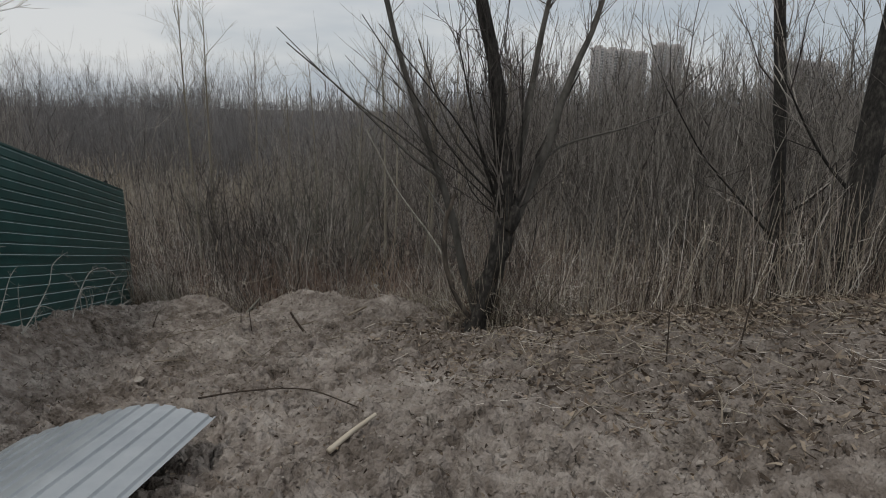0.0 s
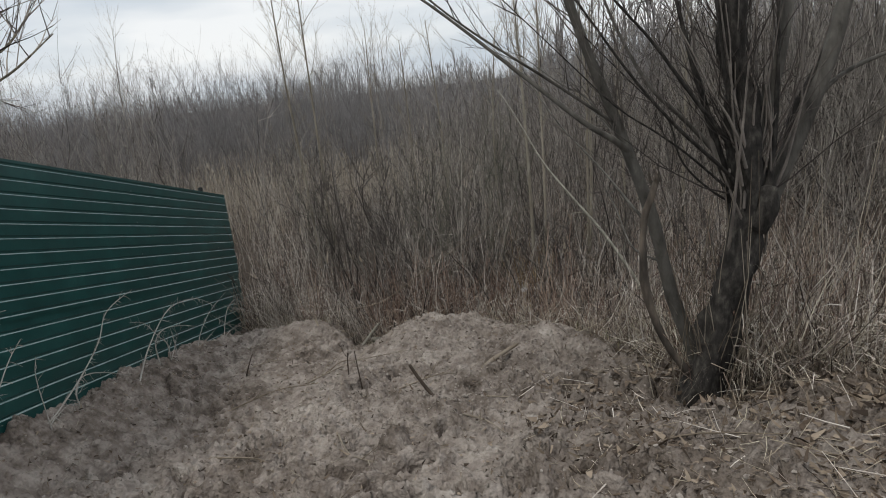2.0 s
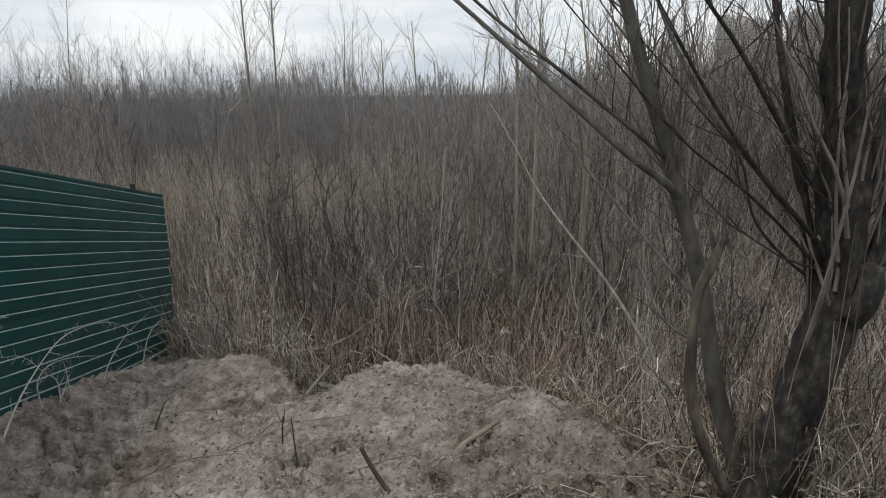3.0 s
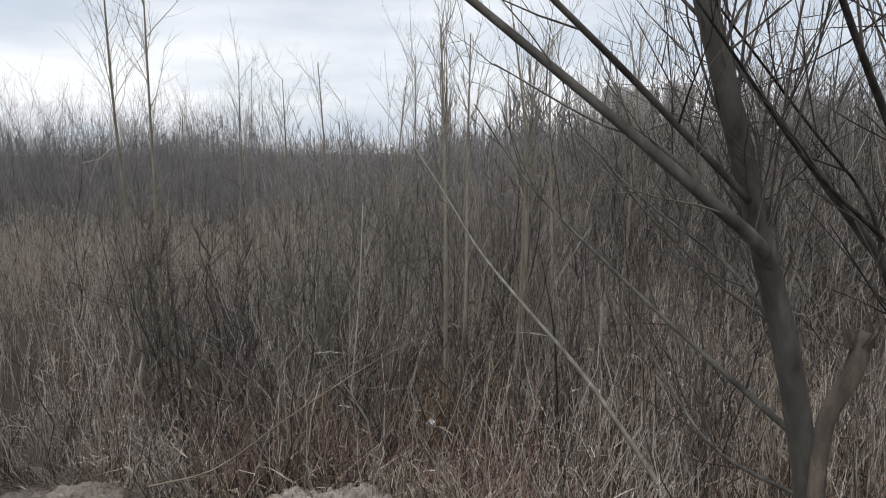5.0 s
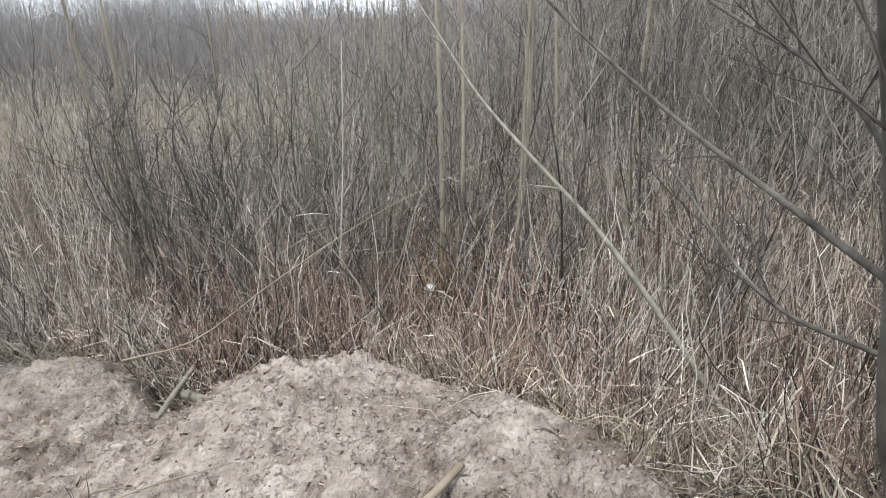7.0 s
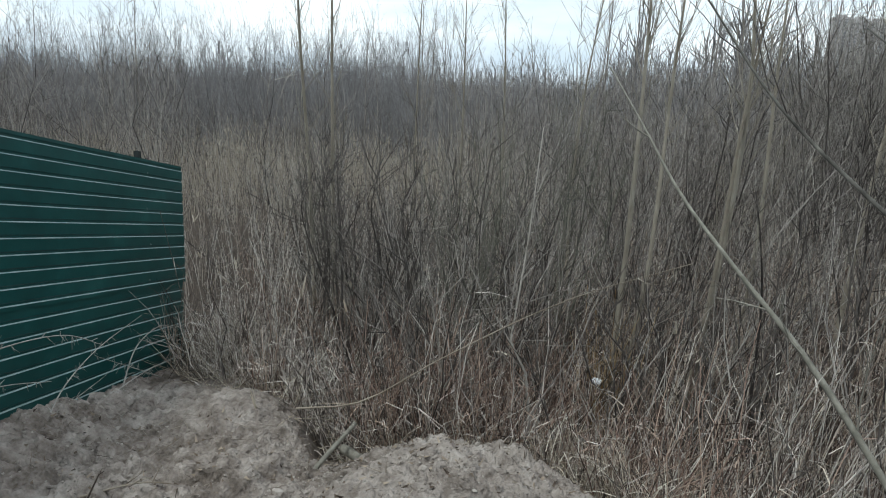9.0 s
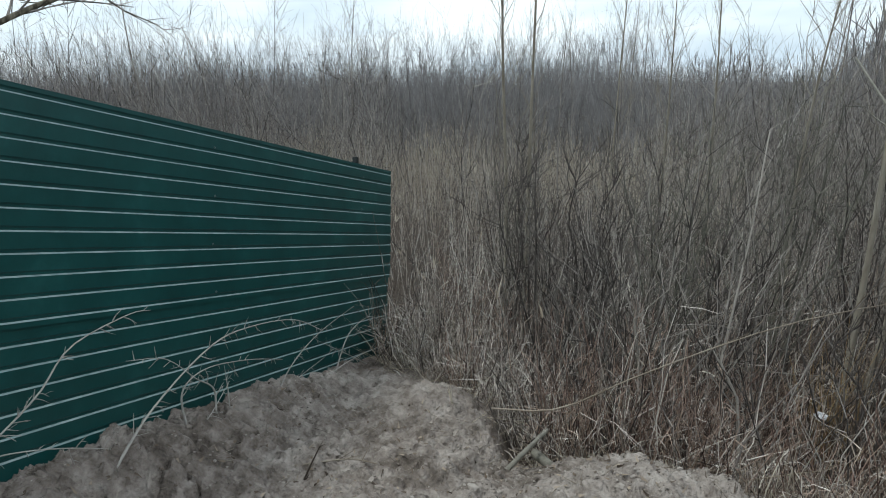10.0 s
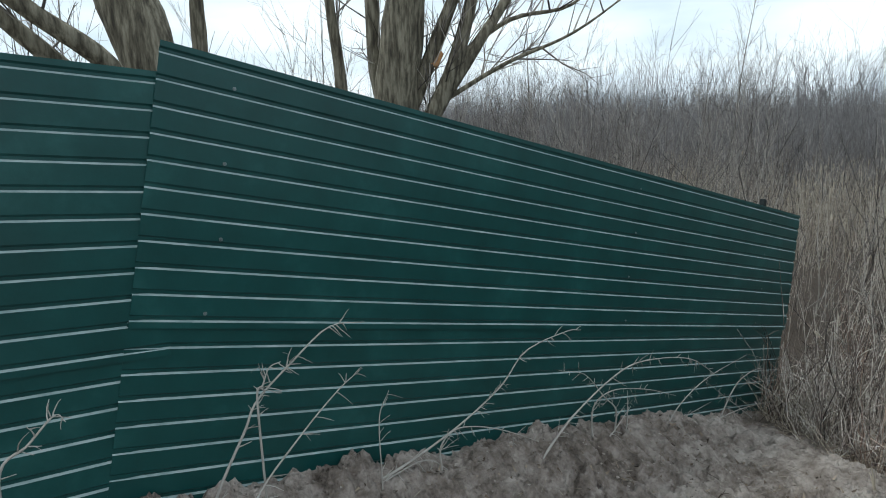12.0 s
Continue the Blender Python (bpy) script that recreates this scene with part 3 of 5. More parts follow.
def shoot_sets(p, tall, r=0.008, kids=7, spread=0.1, levels=4, sides=4, sub=True, low=0.55, wig=0.0):
    """Upright willow rods with rising side twigs."""
    n = len(p)
    base = on_land(p)
    h = tall * RNG.uniform(low, 1.1, n)
    d = rand_dir(n, 1.0, spread)
    bend = RNG.normal(0, 0.07, (n, 3))
    rr = r * RNG.uniform(0.55, 1.3, n)
    sets = [tubes(base, d, h, rr, rr * 0.2, bend, levels, sides, wig)]
    if kids:
        m = n * kids
        j = np.repeat(np.arange(n), kids)
        t = RNG.uniform(0.22, 0.97, m)[:, None]
        b = along_last(j, t)
        kd = unit(d[j] + RNG.normal(0, 0.5, (m, 3)))
        kl = h[j] * RNG.uniform(0.12, 0.4, m) * (1.15 - t[:, 0] * 0.6)
        kb = RNG.normal(0, 0.08, (m, 3)) + np.array([0, 0, 0.12])
        sets.append(tubes(b, kd, kl, rr[j] * 0.42, rr[j] * 0.12, kb, 3, 3))
        if sub:
            m2 = m * 2
            j2 = np.repeat(np.arange(m), 2)
            t2 = RNG.uniform(0.2, 0.9, m2)[:, None]
            b2 = along_last(j2, t2)
            sets.append(tubes(b2, unit(kd[j2] + RNG.normal(0, 0.45, (m2, 3))), kl[j2] * RNG.uniform(0.15, 0.45, m2), rr[j][j2] * 0.22, rr[j][j2] * 0.1, RNG.normal(0, 0.08, (m2, 3)), 2, 3))
    return sets


def stuff(name, sets, mat, label, category):
    v, f = join_sets(sets)
    return tagged(mesh_object(name, v, f, mat), label, category, kind="stuff")


def tangle(x, y):
    """The stretch where the reeds have fallen over into a mat."""
    return (x > 3.7) & (x < 6.6) & (y < edge_line(x) + 1.7) & (y < -1.9)


def curled(n, low=0.1, high=0.98, size=0.07):
    """Curled dead leaves clinging to the newest set of stems."""
    j = RNG.integers(0, len(LAST["pts"]), n)
    b = along_last(j, RNG.uniform(low, high, (n, 1)))
    return blades(b, unit(RNG.normal(0, 1, (n, 3)) + np.array([0, 0, 0.3])), size * RNG.uniform(0.4, 1.6, n), size * RNG.uniform(0.06, 0.16, n), RNG.normal(0.2, 0.6, n), 4)


M_STRAW = material("pale_straw", [(0.05, (0.11, 0.09, 0.07)), (0.35, (0.30, 0.255, 0.20)), (0.65, (0.47, 0.42, 0.335)), (0.95, (0.70, 0.655, 0.56))], 2.0, 2.0, 0.75, island=1.1, big=0.4, big_scale=1.2)
M_GOLD = material("golden_brown_stem", [(0.1, (0.16, 0.10, 0.05)), (0.5, (0.34, 0.23, 0.11)), (0.95, (0.50, 0.38, 0.22))], 3.0, 2.0, 0.8, island=0.9)

# reeds from the foot of the bank outwards
p = scatter(2300, 0.0, 9.5, -6.9, 3.0, lambda x, y: (y > edge_line(x)) & ~tangle(x, y) & clumpy(x, y, 1.6, -0.35))
sets, base, d, h, bend = reed_sets(p, 1.6, 0.26, 0.0053, 3, 6, wig=0.2, kink=0.35)
stuff("reed_bed", sets, M_REED, "dense dry brown reeds rising from the marsh bed", "reeds")
stuff("curled_leaves", [curled(2200, 0.1, 0.98, 0.085)], M_STRAW, "pale curled dead leaves clinging to the reeds", "leaves")
pick = (RNG.random(len(base)) < 0.05) & (base[:, 1] > -2.5)
stuff("reed_plumes", plumes(base, d, h, bend, pick), M_REED_LIGHT, "pale feathery seed heads on dry reeds", "reeds")
p = scatter(2600, 0.1, 6.5, -6.0, 0.8, lambda x, y: (y > edge_line(x) - 0.05) & (y < edge_line(x) + 1.9))
sets, base, d, h, bend = reed_sets(p, 0.95, 0.75, 0.0042, 3, 6, wig=0.25, kink=0.5)
sets.append(curled(1500))
stuff("broken_reeds", sets, M_REED, "broken and leaning dead stalks along the foot of the bank", "reeds")
# a mat of fallen straw on the low ground by the willow
p = scatter(4200, 3.7, 6.6, -5.9, -1.9, lambda x, y: tangle(x, y) & (y > edge_line(x) - 0.08))
n = len(p)
lift = RNG.uniform(0.0, 0.28, n)
stuff("straw_mat", [blades(on_land(p) + lift[:, None] * np.array([0, 0, 1.0]), rand_dir(n, 1.0, 0.75), RNG.uniform(0.35, 0.95, n), RNG.uniform(0.004, 0.009, n), RNG.uniform(0.2, 1.1, n), 6)], M_STRAW, "pale fallen straw arching over the dark low ground", "grass")
p = scatter(1300, 3.7, 6.6, -5.9, -1.9, lambda x, y: tangle(x, y) & (y > edge_line(x) - 0.05))
sets, base, d, h, bend = reed_sets(p, 0.85, 0.8, 0.0036, 2, 6, wig=0.25, kink=0.45)
stuff("broken_reeds", sets, M_REED_BROWN, "snapped brown stalks leaning through fallen straw", "reeds")
# bleached straw standing round the low end of the fence
p = scatter(900, 0.03, 1.2, -1.1, 1.0, lambda x, y: (y > edge_line(x) - 0.1) & (y < 1.4 - x))
n = len(p)
stuff("straw_tuft", [blades(on_land(p), rand_dir(n, 1.0, 0.35), RNG.uniform(0.4, 1.1, n), RNG.uniform(0.005, 0.010, n), RNG.uniform(0.05, 0.7, n), 6)], M_STRAW, "bleached straw standing round the end of the fence", "grass")
# golden stems in one clump
p = np.stack([RNG.normal(4.5, 0.1, 46), RNG.normal(-0.75, 0.12, 46)], -1)
sets, base, d, h, bend = reed_sets(p, 1.75, 0.08, 0.0055, 2, 5, wig=0.1)
stuff("golden_reeds", sets, M_GOLD, "golden brown stems in a single upright clump", "reeds")
p = scatter(5200, -9, 16, 2.5, 16, lambda x, y: (y > 3.0) | (x < 0.0) | (x > 9.5))
sets, base, d, h, bend = reed_sets(p, 1.85, 0.2, 0.0055, 2, 5, wig=0.15, kink=0.2)
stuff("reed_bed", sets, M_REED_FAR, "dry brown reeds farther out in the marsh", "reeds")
pick = RNG.random(len(base)) < 0.11
stuff("reed_plumes", plumes(base, d, h, bend, pick), M_REED_LIGHT, "pale feathery seed heads on distant dry reeds", "reeds")
p = scatter(2400, -9, -1.0, -9, 3.5, lambda x, y: x < -1.0)
sets, base, d, h, bend = reed_sets(p, 1.9, 0.14, 0.005, 1, 3)
stuff("reed_bed", sets, M_REED_FAR, "dry brown reeds behind the green fence", "reeds")
p = scatter(230, 5.6, 12, -9.0, -4.0, lambda x, y: (y > edge_line(x) - 0.2) & (y < edge_line(x) + 1.6) & ((x > 6.4) | (y < -5.4)))
sets, base, d, h, bend = reed_sets(p, 1.8, 0.16, 0.0036, 1)
stuff("reed_bed", sets, M_REED_LIGHT, "tall straw-coloured reeds at the top of the bank", "reeds")
p = scatter(1200, 4.6, 13, -8.6, -2.0, lambda x, y: (y > edge_line(x) - 0.05) & ((x > 5.6) | (y > -5.3)) & ((x < 6.2) | (y > -3.0)) & ~tangle(x, y))
sets, base, d, h, bend = reed_sets(p, 1.7, 0.22, 0.0046, 2, 6, wig=0.18, kink=0.25)
stuff("reed_bed", sets, M_REED, "brown reeds thick on the slope of the bank", "reeds")
p = scatter(6500, -45, 60, 16, 60, lambda x, y: clumpy(x, y, 0.1, -0.4))
sets, base, d, h, bend = reed_sets(p, 1.8, 0.2, 0.011, 0, 2)
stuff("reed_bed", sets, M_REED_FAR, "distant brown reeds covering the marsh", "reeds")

p = scatter(2200, 6.2, 13, -8.6, -3.0, lambda x, y: y > edge_line(x) - 0.05)
sets, base, d, h, bend = reed_sets(p, 1.7, 0.24, 0.0046, 2, 6, wig=0.16, kink=0.2)
stuff("reed_bed", sets, M_REED_BROWN, "weathered brown reeds at the wooded end of the bank", "reeds")

# willow rods standing in the reeds
p = scatter(300, 0.6, 9.5, -3.2, 4.0, lambda x, y: (y > edge_line(x) + 0.25) & clumpy(x, y, 0.9, -0.08))
stuff("willow_shoots", shoot_sets(p, 2.3, 0.0095, 9, 0.3, 8, 4, wig=0.34) + [curled(900, size=0.05)], M_SHOOT, "dark upright willow shoots growing among the reeds", "shrub")
p = scatter(1100, -10, 18, 3.0, 16, lambda x, y: clumpy(x, y, 0.35, np.where(x < 2.5, 0.3, -0.2)))
stuff("willow_shoots", shoot_sets(p, 3.7, 0.012, 8, 0.22, 7, 3, True, wig=0.3), M_SHOOT, "grey-brown willow scrub with upright bare rods", "shrub")
p = scatter(170, 4.6, 16, -4.0, 8.0, lambda x, y: (y > edge_line(x) + 1.2) & ((x > 7) | (y > -2.2)))
stuff("willow_shoots", shoot_sets(p, 3.4, 0.012, 8, 0.22, 7, 3, True, wig=0.3), M_SHOOT, "dark willow scrub beside the leaning tree", "shrub")
p = scatter(3400, -38, 45, 15, 50, lambda x, y: clumpy(x, y, 0.12, -0.45))
stuff("willow_scrub", shoot_sets(p, 4.3, 0.02, 10, 0.2, 3, 3, False), M_SCRUB, "bare grey willow scrub across the middle distance", "shrub")
p = scatter(4200, -140, 170, 48, 180, lambda x, y: y > 48)
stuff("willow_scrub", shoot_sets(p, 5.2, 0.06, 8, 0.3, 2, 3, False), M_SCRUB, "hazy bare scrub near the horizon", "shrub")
p = scatter(700, -26, -3.0, -22, 2, lambda x, y: x < -4.0)
stuff("willow_scrub", shoot_sets(p, 4.4, 0.012, 12, 0.14, 4, 3, True), M_SHOOT, "bare willow scrub standing behind the fence", "shrub")
p = scatter(1500, -40, 2.0, 17, 28, lambda x, y: y > 17)
stuff("willow_scrub", shoot_sets(p, 5.6, 0.015, 13, 0.18, 4, 3, True, wig=0.1), M_SCRUB, "dense bare willow scrub past the end of the fence", "shrub")
p = scatter(430, 6.0, 22, -4, 14, lambda x, y: (y > edge_line(x) + 1.5) & ((x > 9.5) | (y > 4.0)))
stuff("willow_scrub", shoot_sets(p, 4.8, 0.014, 8, 0.16, 7, 3, True, wig=0.3), M_SHOOT, "tall bare willow scrub below the towers", "shrub")
p = scatter(2000, -120, -12, -70, 40, lambda x, y: x < -12)
stuff("willow_scrub", shoot_sets(p, 5.4, 0.024, 10, 0.2, 3, 3, False), M_SCRUB, "bare scrub in the distance beyond the fence", "shrub")


def willow_bush(x, y, count, tall, mat, label):
    """A fan of bent rods from one stool, each rod a part with its own twigs."""
    root = thing("willow_bush", label, "shrub", "willow bushes in the reeds", at=place(x, y))
    for i in range(count):
        a, s = RNG.uniform(0, 2 * math.pi), abs(RNG.normal(0.16, 0.14))
        h, r = tall * RNG.uniform(0.55, 1.1), RNG.uniform(0.0075, 0.017)
        f = (RNG.normal(0, 0.09), RNG.normal(0, 0.07), -0.05)
        out = (math.cos(a) * s * h, math.sin(a) * s * h)
        pts = [f, (f[0] + out[0] * 0.35 + RNG.normal(0, 0.03), f[1] + out[1] * 0.35, h * 0.3), (f[0] + out[0] * 0.65 + RNG.normal(0, 0.05), f[1] + out[1] * 0.65, h * 0.62), (f[0] + out[0] * 0.9 + RNG.normal(0, 0.06), f[1] + out[1] * 0.9, h * 0.84), (f[0] + out[0] + RNG.normal(0, 0.06), f[1] + out[1], h)]
        rod = limb("rod", root, pts, r, r * 0.28, mat, 12, 6)
        v, q = join_sets(twig_sets([tuple(c) for c in spline(pts, 20)][4:], 10, h * 0.24, r * 0.42, 0.35, 5, 3))
        tagged(mesh_object("twig_spray", v, q, mat, True, rod), "thin forked twigs", kind="stuff")


def place(x, y):
    return (x, y, float(land(x, y)) - 0.03)


M_ROD_GREEN = material("grey_green_rod", [(0.05, (0.045, 0.044, 0.036)), (0.5, (0.135, 0.13, 0.105)), (0.95, (0.30, 0.285, 0.23))], 7.0, 5.0, 0.75, rand=0.5, bump=0.3)
M_ROD_DARK = material("dark_brown_rod", [(0.05, (0.026, 0.022, 0.02)), (0.5, (0.09, 0.078, 0.07)), (0.95, (0.24, 0.215, 0.19))], 7.0, 5.0, 0.75, rand=0.6, bump=0.3)
for x, y, count, tall, green in ((2.12, -0.64, 12, 2.5, 0), (3.18, -0.12, 12, 2.6, 1), (4.03, 0.12, 9, 2.5, 1), (2.54, -0.05, 11, 2.5, 0), (1.56, 0.3, 9, 2.3, 0), (3.08, -0.9, 8, 2.2, 1), (3.6, -0.81, 10, 2.4, 0), (4.74, -1.12, 8, 2.0, 0), (1.3, 1.2, 8, 2.6, 1), (5.2, 0.9, 9, 2.9, 0), (5.9, -1.2, 9, 2.6, 0), (6.6, -2.6, 10, 2.6, 0), (7.0, -0.6, 10, 3.0, 0), (3.4, 1.5, 9, 3.0, 1), (2.3, 1.7, 9, 2.9, 0), (4.6, 2.2, 10, 3.2, 1), (6.1, 1.8, 10, 3.3, 0), (0.9, 2.4, 8, 2.7, 0)):
    willow_bush(x, y, count, tall, M_ROD_GREEN if green else M_ROD_DARK, "bush of grey-green willow rods fanning out of the reeds" if green else "bush of dark brown willow rods fanning out of the reeds")

# rusty stems in patches at the foot of the bank
p = scatter(2600, 0.1, 8.5, -5.5, 2.0, lambda x, y: (y > edge_line(x) + 0.05) & (y < edge_line(x) + 2.8) & clumpy(x, y, 0.8, np.where(x > 3.0, -0.1, 0.1)))
sets, base, d, h, bend = reed_sets(p, 1.3, 0.3, 0.0045, 2, 6, wig=0.2, kink=0.3)
stuff("rusty_reeds", sets, M_RUST, "reddish-brown dead stems in patches among the reeds", "reeds")
# paler russet reeds in the open ground past the leaning pole
M_RUSSET = material("pale_russet_reed", [(0.05, (0.08, 0.055, 0.045)), (0.4, (0.27, 0.20, 0.16)), (0.7, (0.43, 0.345, 0.28)), (0.95, (0.62, 0.54, 0.45))], 3.0, 2.0, 0.8, island=1.1)
p = scatter(2400, 3.6, 10.5, -3.6, 3.2, lambda x, y: (y > edge_line(x) + 0.8) & ~tangle(x, y))
sets, base, d, h, bend = reed_sets(p, 1.55, 0.3, 0.0053, 3, 6, wig=0.22, kink=0.35)
stuff("russet_reeds", sets, M_RUSSET, "pale russet dead reeds leaning in the open marsh", "reeds")
stuff("curled_leaves", [curled(1500, 0.1, 0.98, 0.085)], M_STRAW, "pale curled dead leaves on the russet reeds", "leaves")
# crooked dark stems leaning all ways
p = scatter(420, 0.5, 8.0, -5.2, 2.5, lambda x, y: y > edge_line(x) + 0.1)
n = len(p)
base, dd, hh = on_land(p), rand_dir(n, 1.0, 0.42), RNG.uniform(0.7, 2.0, n)
stuff("crooked_stems", [tubes(base, dd, hh, RNG.uniform(0.004, 0.009, n), np.full(n, 0.002), RNG.normal(0, 0.12, (n, 3)), 8, 4, 0.3)], M_SHOOT, "crooked dark dead stems leaning through the reeds", "shrub")
# a belt of bleached reeds in the open middle of the marsh
p = scatter(3600, -20, 5, 7.5, 17, lambda x, y: x < 5)
sets, base, d, h, bend = reed_sets(p, 1.95, 0.16, 0.007, 2, 3)
stuff("reed_bed", sets, M_REED_LIGHT, "pale bleached reeds in the open marsh", "reeds")
pick = RNG.random(len(base)) < 0.15
stuff("reed_plumes", plumes(base, d, h, bend, pick), M_REED_LIGHT, "pale feathery seed heads over the open marsh", "reeds")
# dark willow rods in thick clumps in front of the paler reeds
M_DARKROD = material("dark_willow_rod", [(0.05, (0.04, 0.035, 0.031)), (0.5, (0.165, 0.148, 0.132)), (0.95, (0.36, 0.332, 0.292))], 4.0, 3.0, 0.8, island=1.0)
p = scatter(90, 1.0, 6.5, -2.4, 1.4, lambda x, y: (y > edge_line(x) + 0.2) & clumpy(x, y, 1.0, 0.1))
stuff("willow_shoots", shoot_sets(p, 2.5, 0.011, 12, 0.24, 8, 5, wig=0.3), M_DARKROD, "dark crooked willow rods in clumps at the reed edge", "shrub")
p = scatter(760, 8.6, 24, -7.5, 6.0, lambda x, y: y > edge_line(x) + 0.6)
stuff("willow_shoots", shoot_sets(p, 4.6, 0.013, 13, 0.2, 6, 3, wig=0.25), M_DARKROD, "dark bare brush thick behind the bank trees", "shrub")
p = scatter(380, -18, -4.5, 3.0, 13, lambda x, y: y > 3.0)
stuff("willow_scrub", shoot_sets(p, 4.7, 0.011, 13, 0.18, 7, 3, wig=0.24), M_SHOOT, "tall bare scrub rising over the fence", "shrub")
# high brush closing the view past the bank trees
a, r = np.radians(RNG.uniform(24, 62, 1000)), RNG.uniform(15, 42, 1000)
p = np.stack([3 + np.sin(a) * r, -9 + np.cos(a) * r], -1)
stuff("willow_scrub", shoot_sets(p, 6.4, 0.02, 9, 0.2, 5, 3, wig=0.24), M_DARKROD, "high brown brush closing the marsh below the towers", "shrub")
# bushes that break the line of the horizon
p = scatter(1500, -160, 150, 60, 150, lambda x, y: clumpy(x, y, 0.045, 0.12))
stuff("willow_scrub", shoot_sets(p, 7.5, 0.05, 9, 0.3, 2, 3, False), M_SCRUB, "taller clumps of hazy bare scrub at the horizon", "shrub")


def wood_band(name, n, r0, r1, a0, a1, tall, label):
    """Far trees on a ring: trunks with steep fans of twigs."""
    a, r = np.radians(RNG.uniform(a0, a1, n)), RNG.uniform(r0, r1, n)
    pos = np.stack([3 + np.sin(a) * r, -8 + np.cos(a) * r], -1)
    lump = np.array([0.7 + 0.5 * noise.noise(Vector((q * 9.0, 0, 0))) for q in a])
    base = np.concatenate([pos, np.full((n, 1), MARSH)], 1)
    h = tall * lump * RNG.uniform(0.6, 1.1, n)
    dd = rand_dir(n, 1.0, 0.06)
    sets = [tubes(base, dd, h, h * 0.014, h * 0.004, np.zeros((n, 3)), 2, 3)]
    j = np.repeat(np.arange(n), 9)
    t = RNG.uniform(0.1, 0.95, len(j))[:, None]
    b = base[j] + dd[j] * h[j][:, None] * t
    sets.append(tubes(b, unit(dd[j] + RNG.normal(0, 0.45, (len(j), 3))), h[j] * RNG.uniform(0.15, 0.35, len(j)), h[j] * 0.008, h[j] * 0.003, np.zeros((len(j), 3)), 2, 3))
    stuff(name, sets, M_SCRUB, label, "woods")


wood_band("far_woods", 2600, 170, 420, -110, 70, 13.0, "low bare woods along the horizon")
wood_band("far_woods", 1100, 60, 200, 12, 66, 13.0, "taller bare woods below the towers")


# ---- saplings with bare crowns ----
def sapling(at, tall, r, mat, label, lean=(0.0, 0.0), twigs=26, name="sapling"):
    root = thing(name, label, "tree", "bare saplings", at=at)
    top = (lean[0] * tall, lean[1] * tall, tall)
    bow = (RNG.normal(0, 0.05) * tall * 0.4, RNG.normal(0, 0.05) * tall * 0.4)
    pts = [(0, 0, -0.05), (lean[0] * tall * 0.3 + bow[0], lean[1] * tall * 0.3 + bow[1], tall * 0.35), (lean[0] * tall * 0.65 + bow[0], lean[1] * tall * 0.65, tall * 0.7), top]
    limb("trunk", root, pts, r, r * 0.22, mat, 12, 7)
    line = [tuple(q) for q in spline(pts, 20)]
    v, f = join_sets(twig_sets(line[5:], twigs, tall * 0.2, r * 0.17, 0.75, 5, 6))
    tagged(mesh_object("crown", v, f, mat, True, root), "fine bare twigs", kind="stuff")
    return root


for x, y, tall, lean in ((1.1, 1.15, 5.8, (-0.02, 0.01)), (1.38, 1.1, 5.6, (0.01, 0.0))):
    sapling(place(x, y), tall, 0.032, M_POLE, "slender pale-barked sapling with a bare crown in the reeds", lean)
for x, y, tall, lean, r in ((4.66, -0.45, 4.9, (0.0, 0.02), 0.036), (4.75, -0.5, 4.8, (0.045, 0.01), 0.03), (5.42, -0.5, 4.9, (0.0, -0.01), 0.036), (5.46, -0.55, 4.6, (0.05, 0.0), 0.03), (4.55, 1.6, 4.6, (0.02, 0), 0.028), (6.6, 1.0, 4.9, (-0.02, 0), 0.034), (7.3, 0.2, 5.0, (0.03, 0.02), 0.034), (2.9, 2.4, 4.6, (0.01, 0), 0.024), (2.2, 3.1, 4.9, (0.02, 0), 0.024), (3.6, 3.4, 5.0, (-0.02, 0.01), 0.027)):
    sapling(place(x, y), tall, r, M_POLE, "pale-stemmed bare sapling standing in the reeds", lean, 22)
for i in range(46):
    x, y = RNG.uniform(-6, 15), RNG.uniform(3.5, 13)
    if abs(x + 3.0) < 2.2:
        continue
    sapling(place(x, y), RNG.uniform(4.2, 6.2), RNG.uniform(0.018, 0.03), M_SHOOT, "thin dark bare sapling rising above the scrub", (RNG.normal(0, 0.03), RNG.normal(0, 0.03)), 24)
for i in range(16):
    sapling(place(RNG.uniform(-12, -4), RNG.uniform(-14, 5)), RNG.uniform(5.0, 7.0), RNG.uniform(0.022, 0.035), M_SHOOT, "thin dark bare sapling behind the fence", (RNG.normal(0, 0.03), RNG.normal(0, 0.03)), 26)


# ---- the leaning willow on the bank ----
def crown_part(root, lines, mat, n, reach, r, name="brushwood", up=0.6):
    sets = []
    for ln in lines:
        sets += twig_sets([tuple(q) for q in spline(ln, 18)], n, reach, r, up, 4, 4)
    v, f = join_sets(sets)
    return tagged(mesh_object(name, v, f, mat, True, root), "fine bare twigs", kind="stuff")


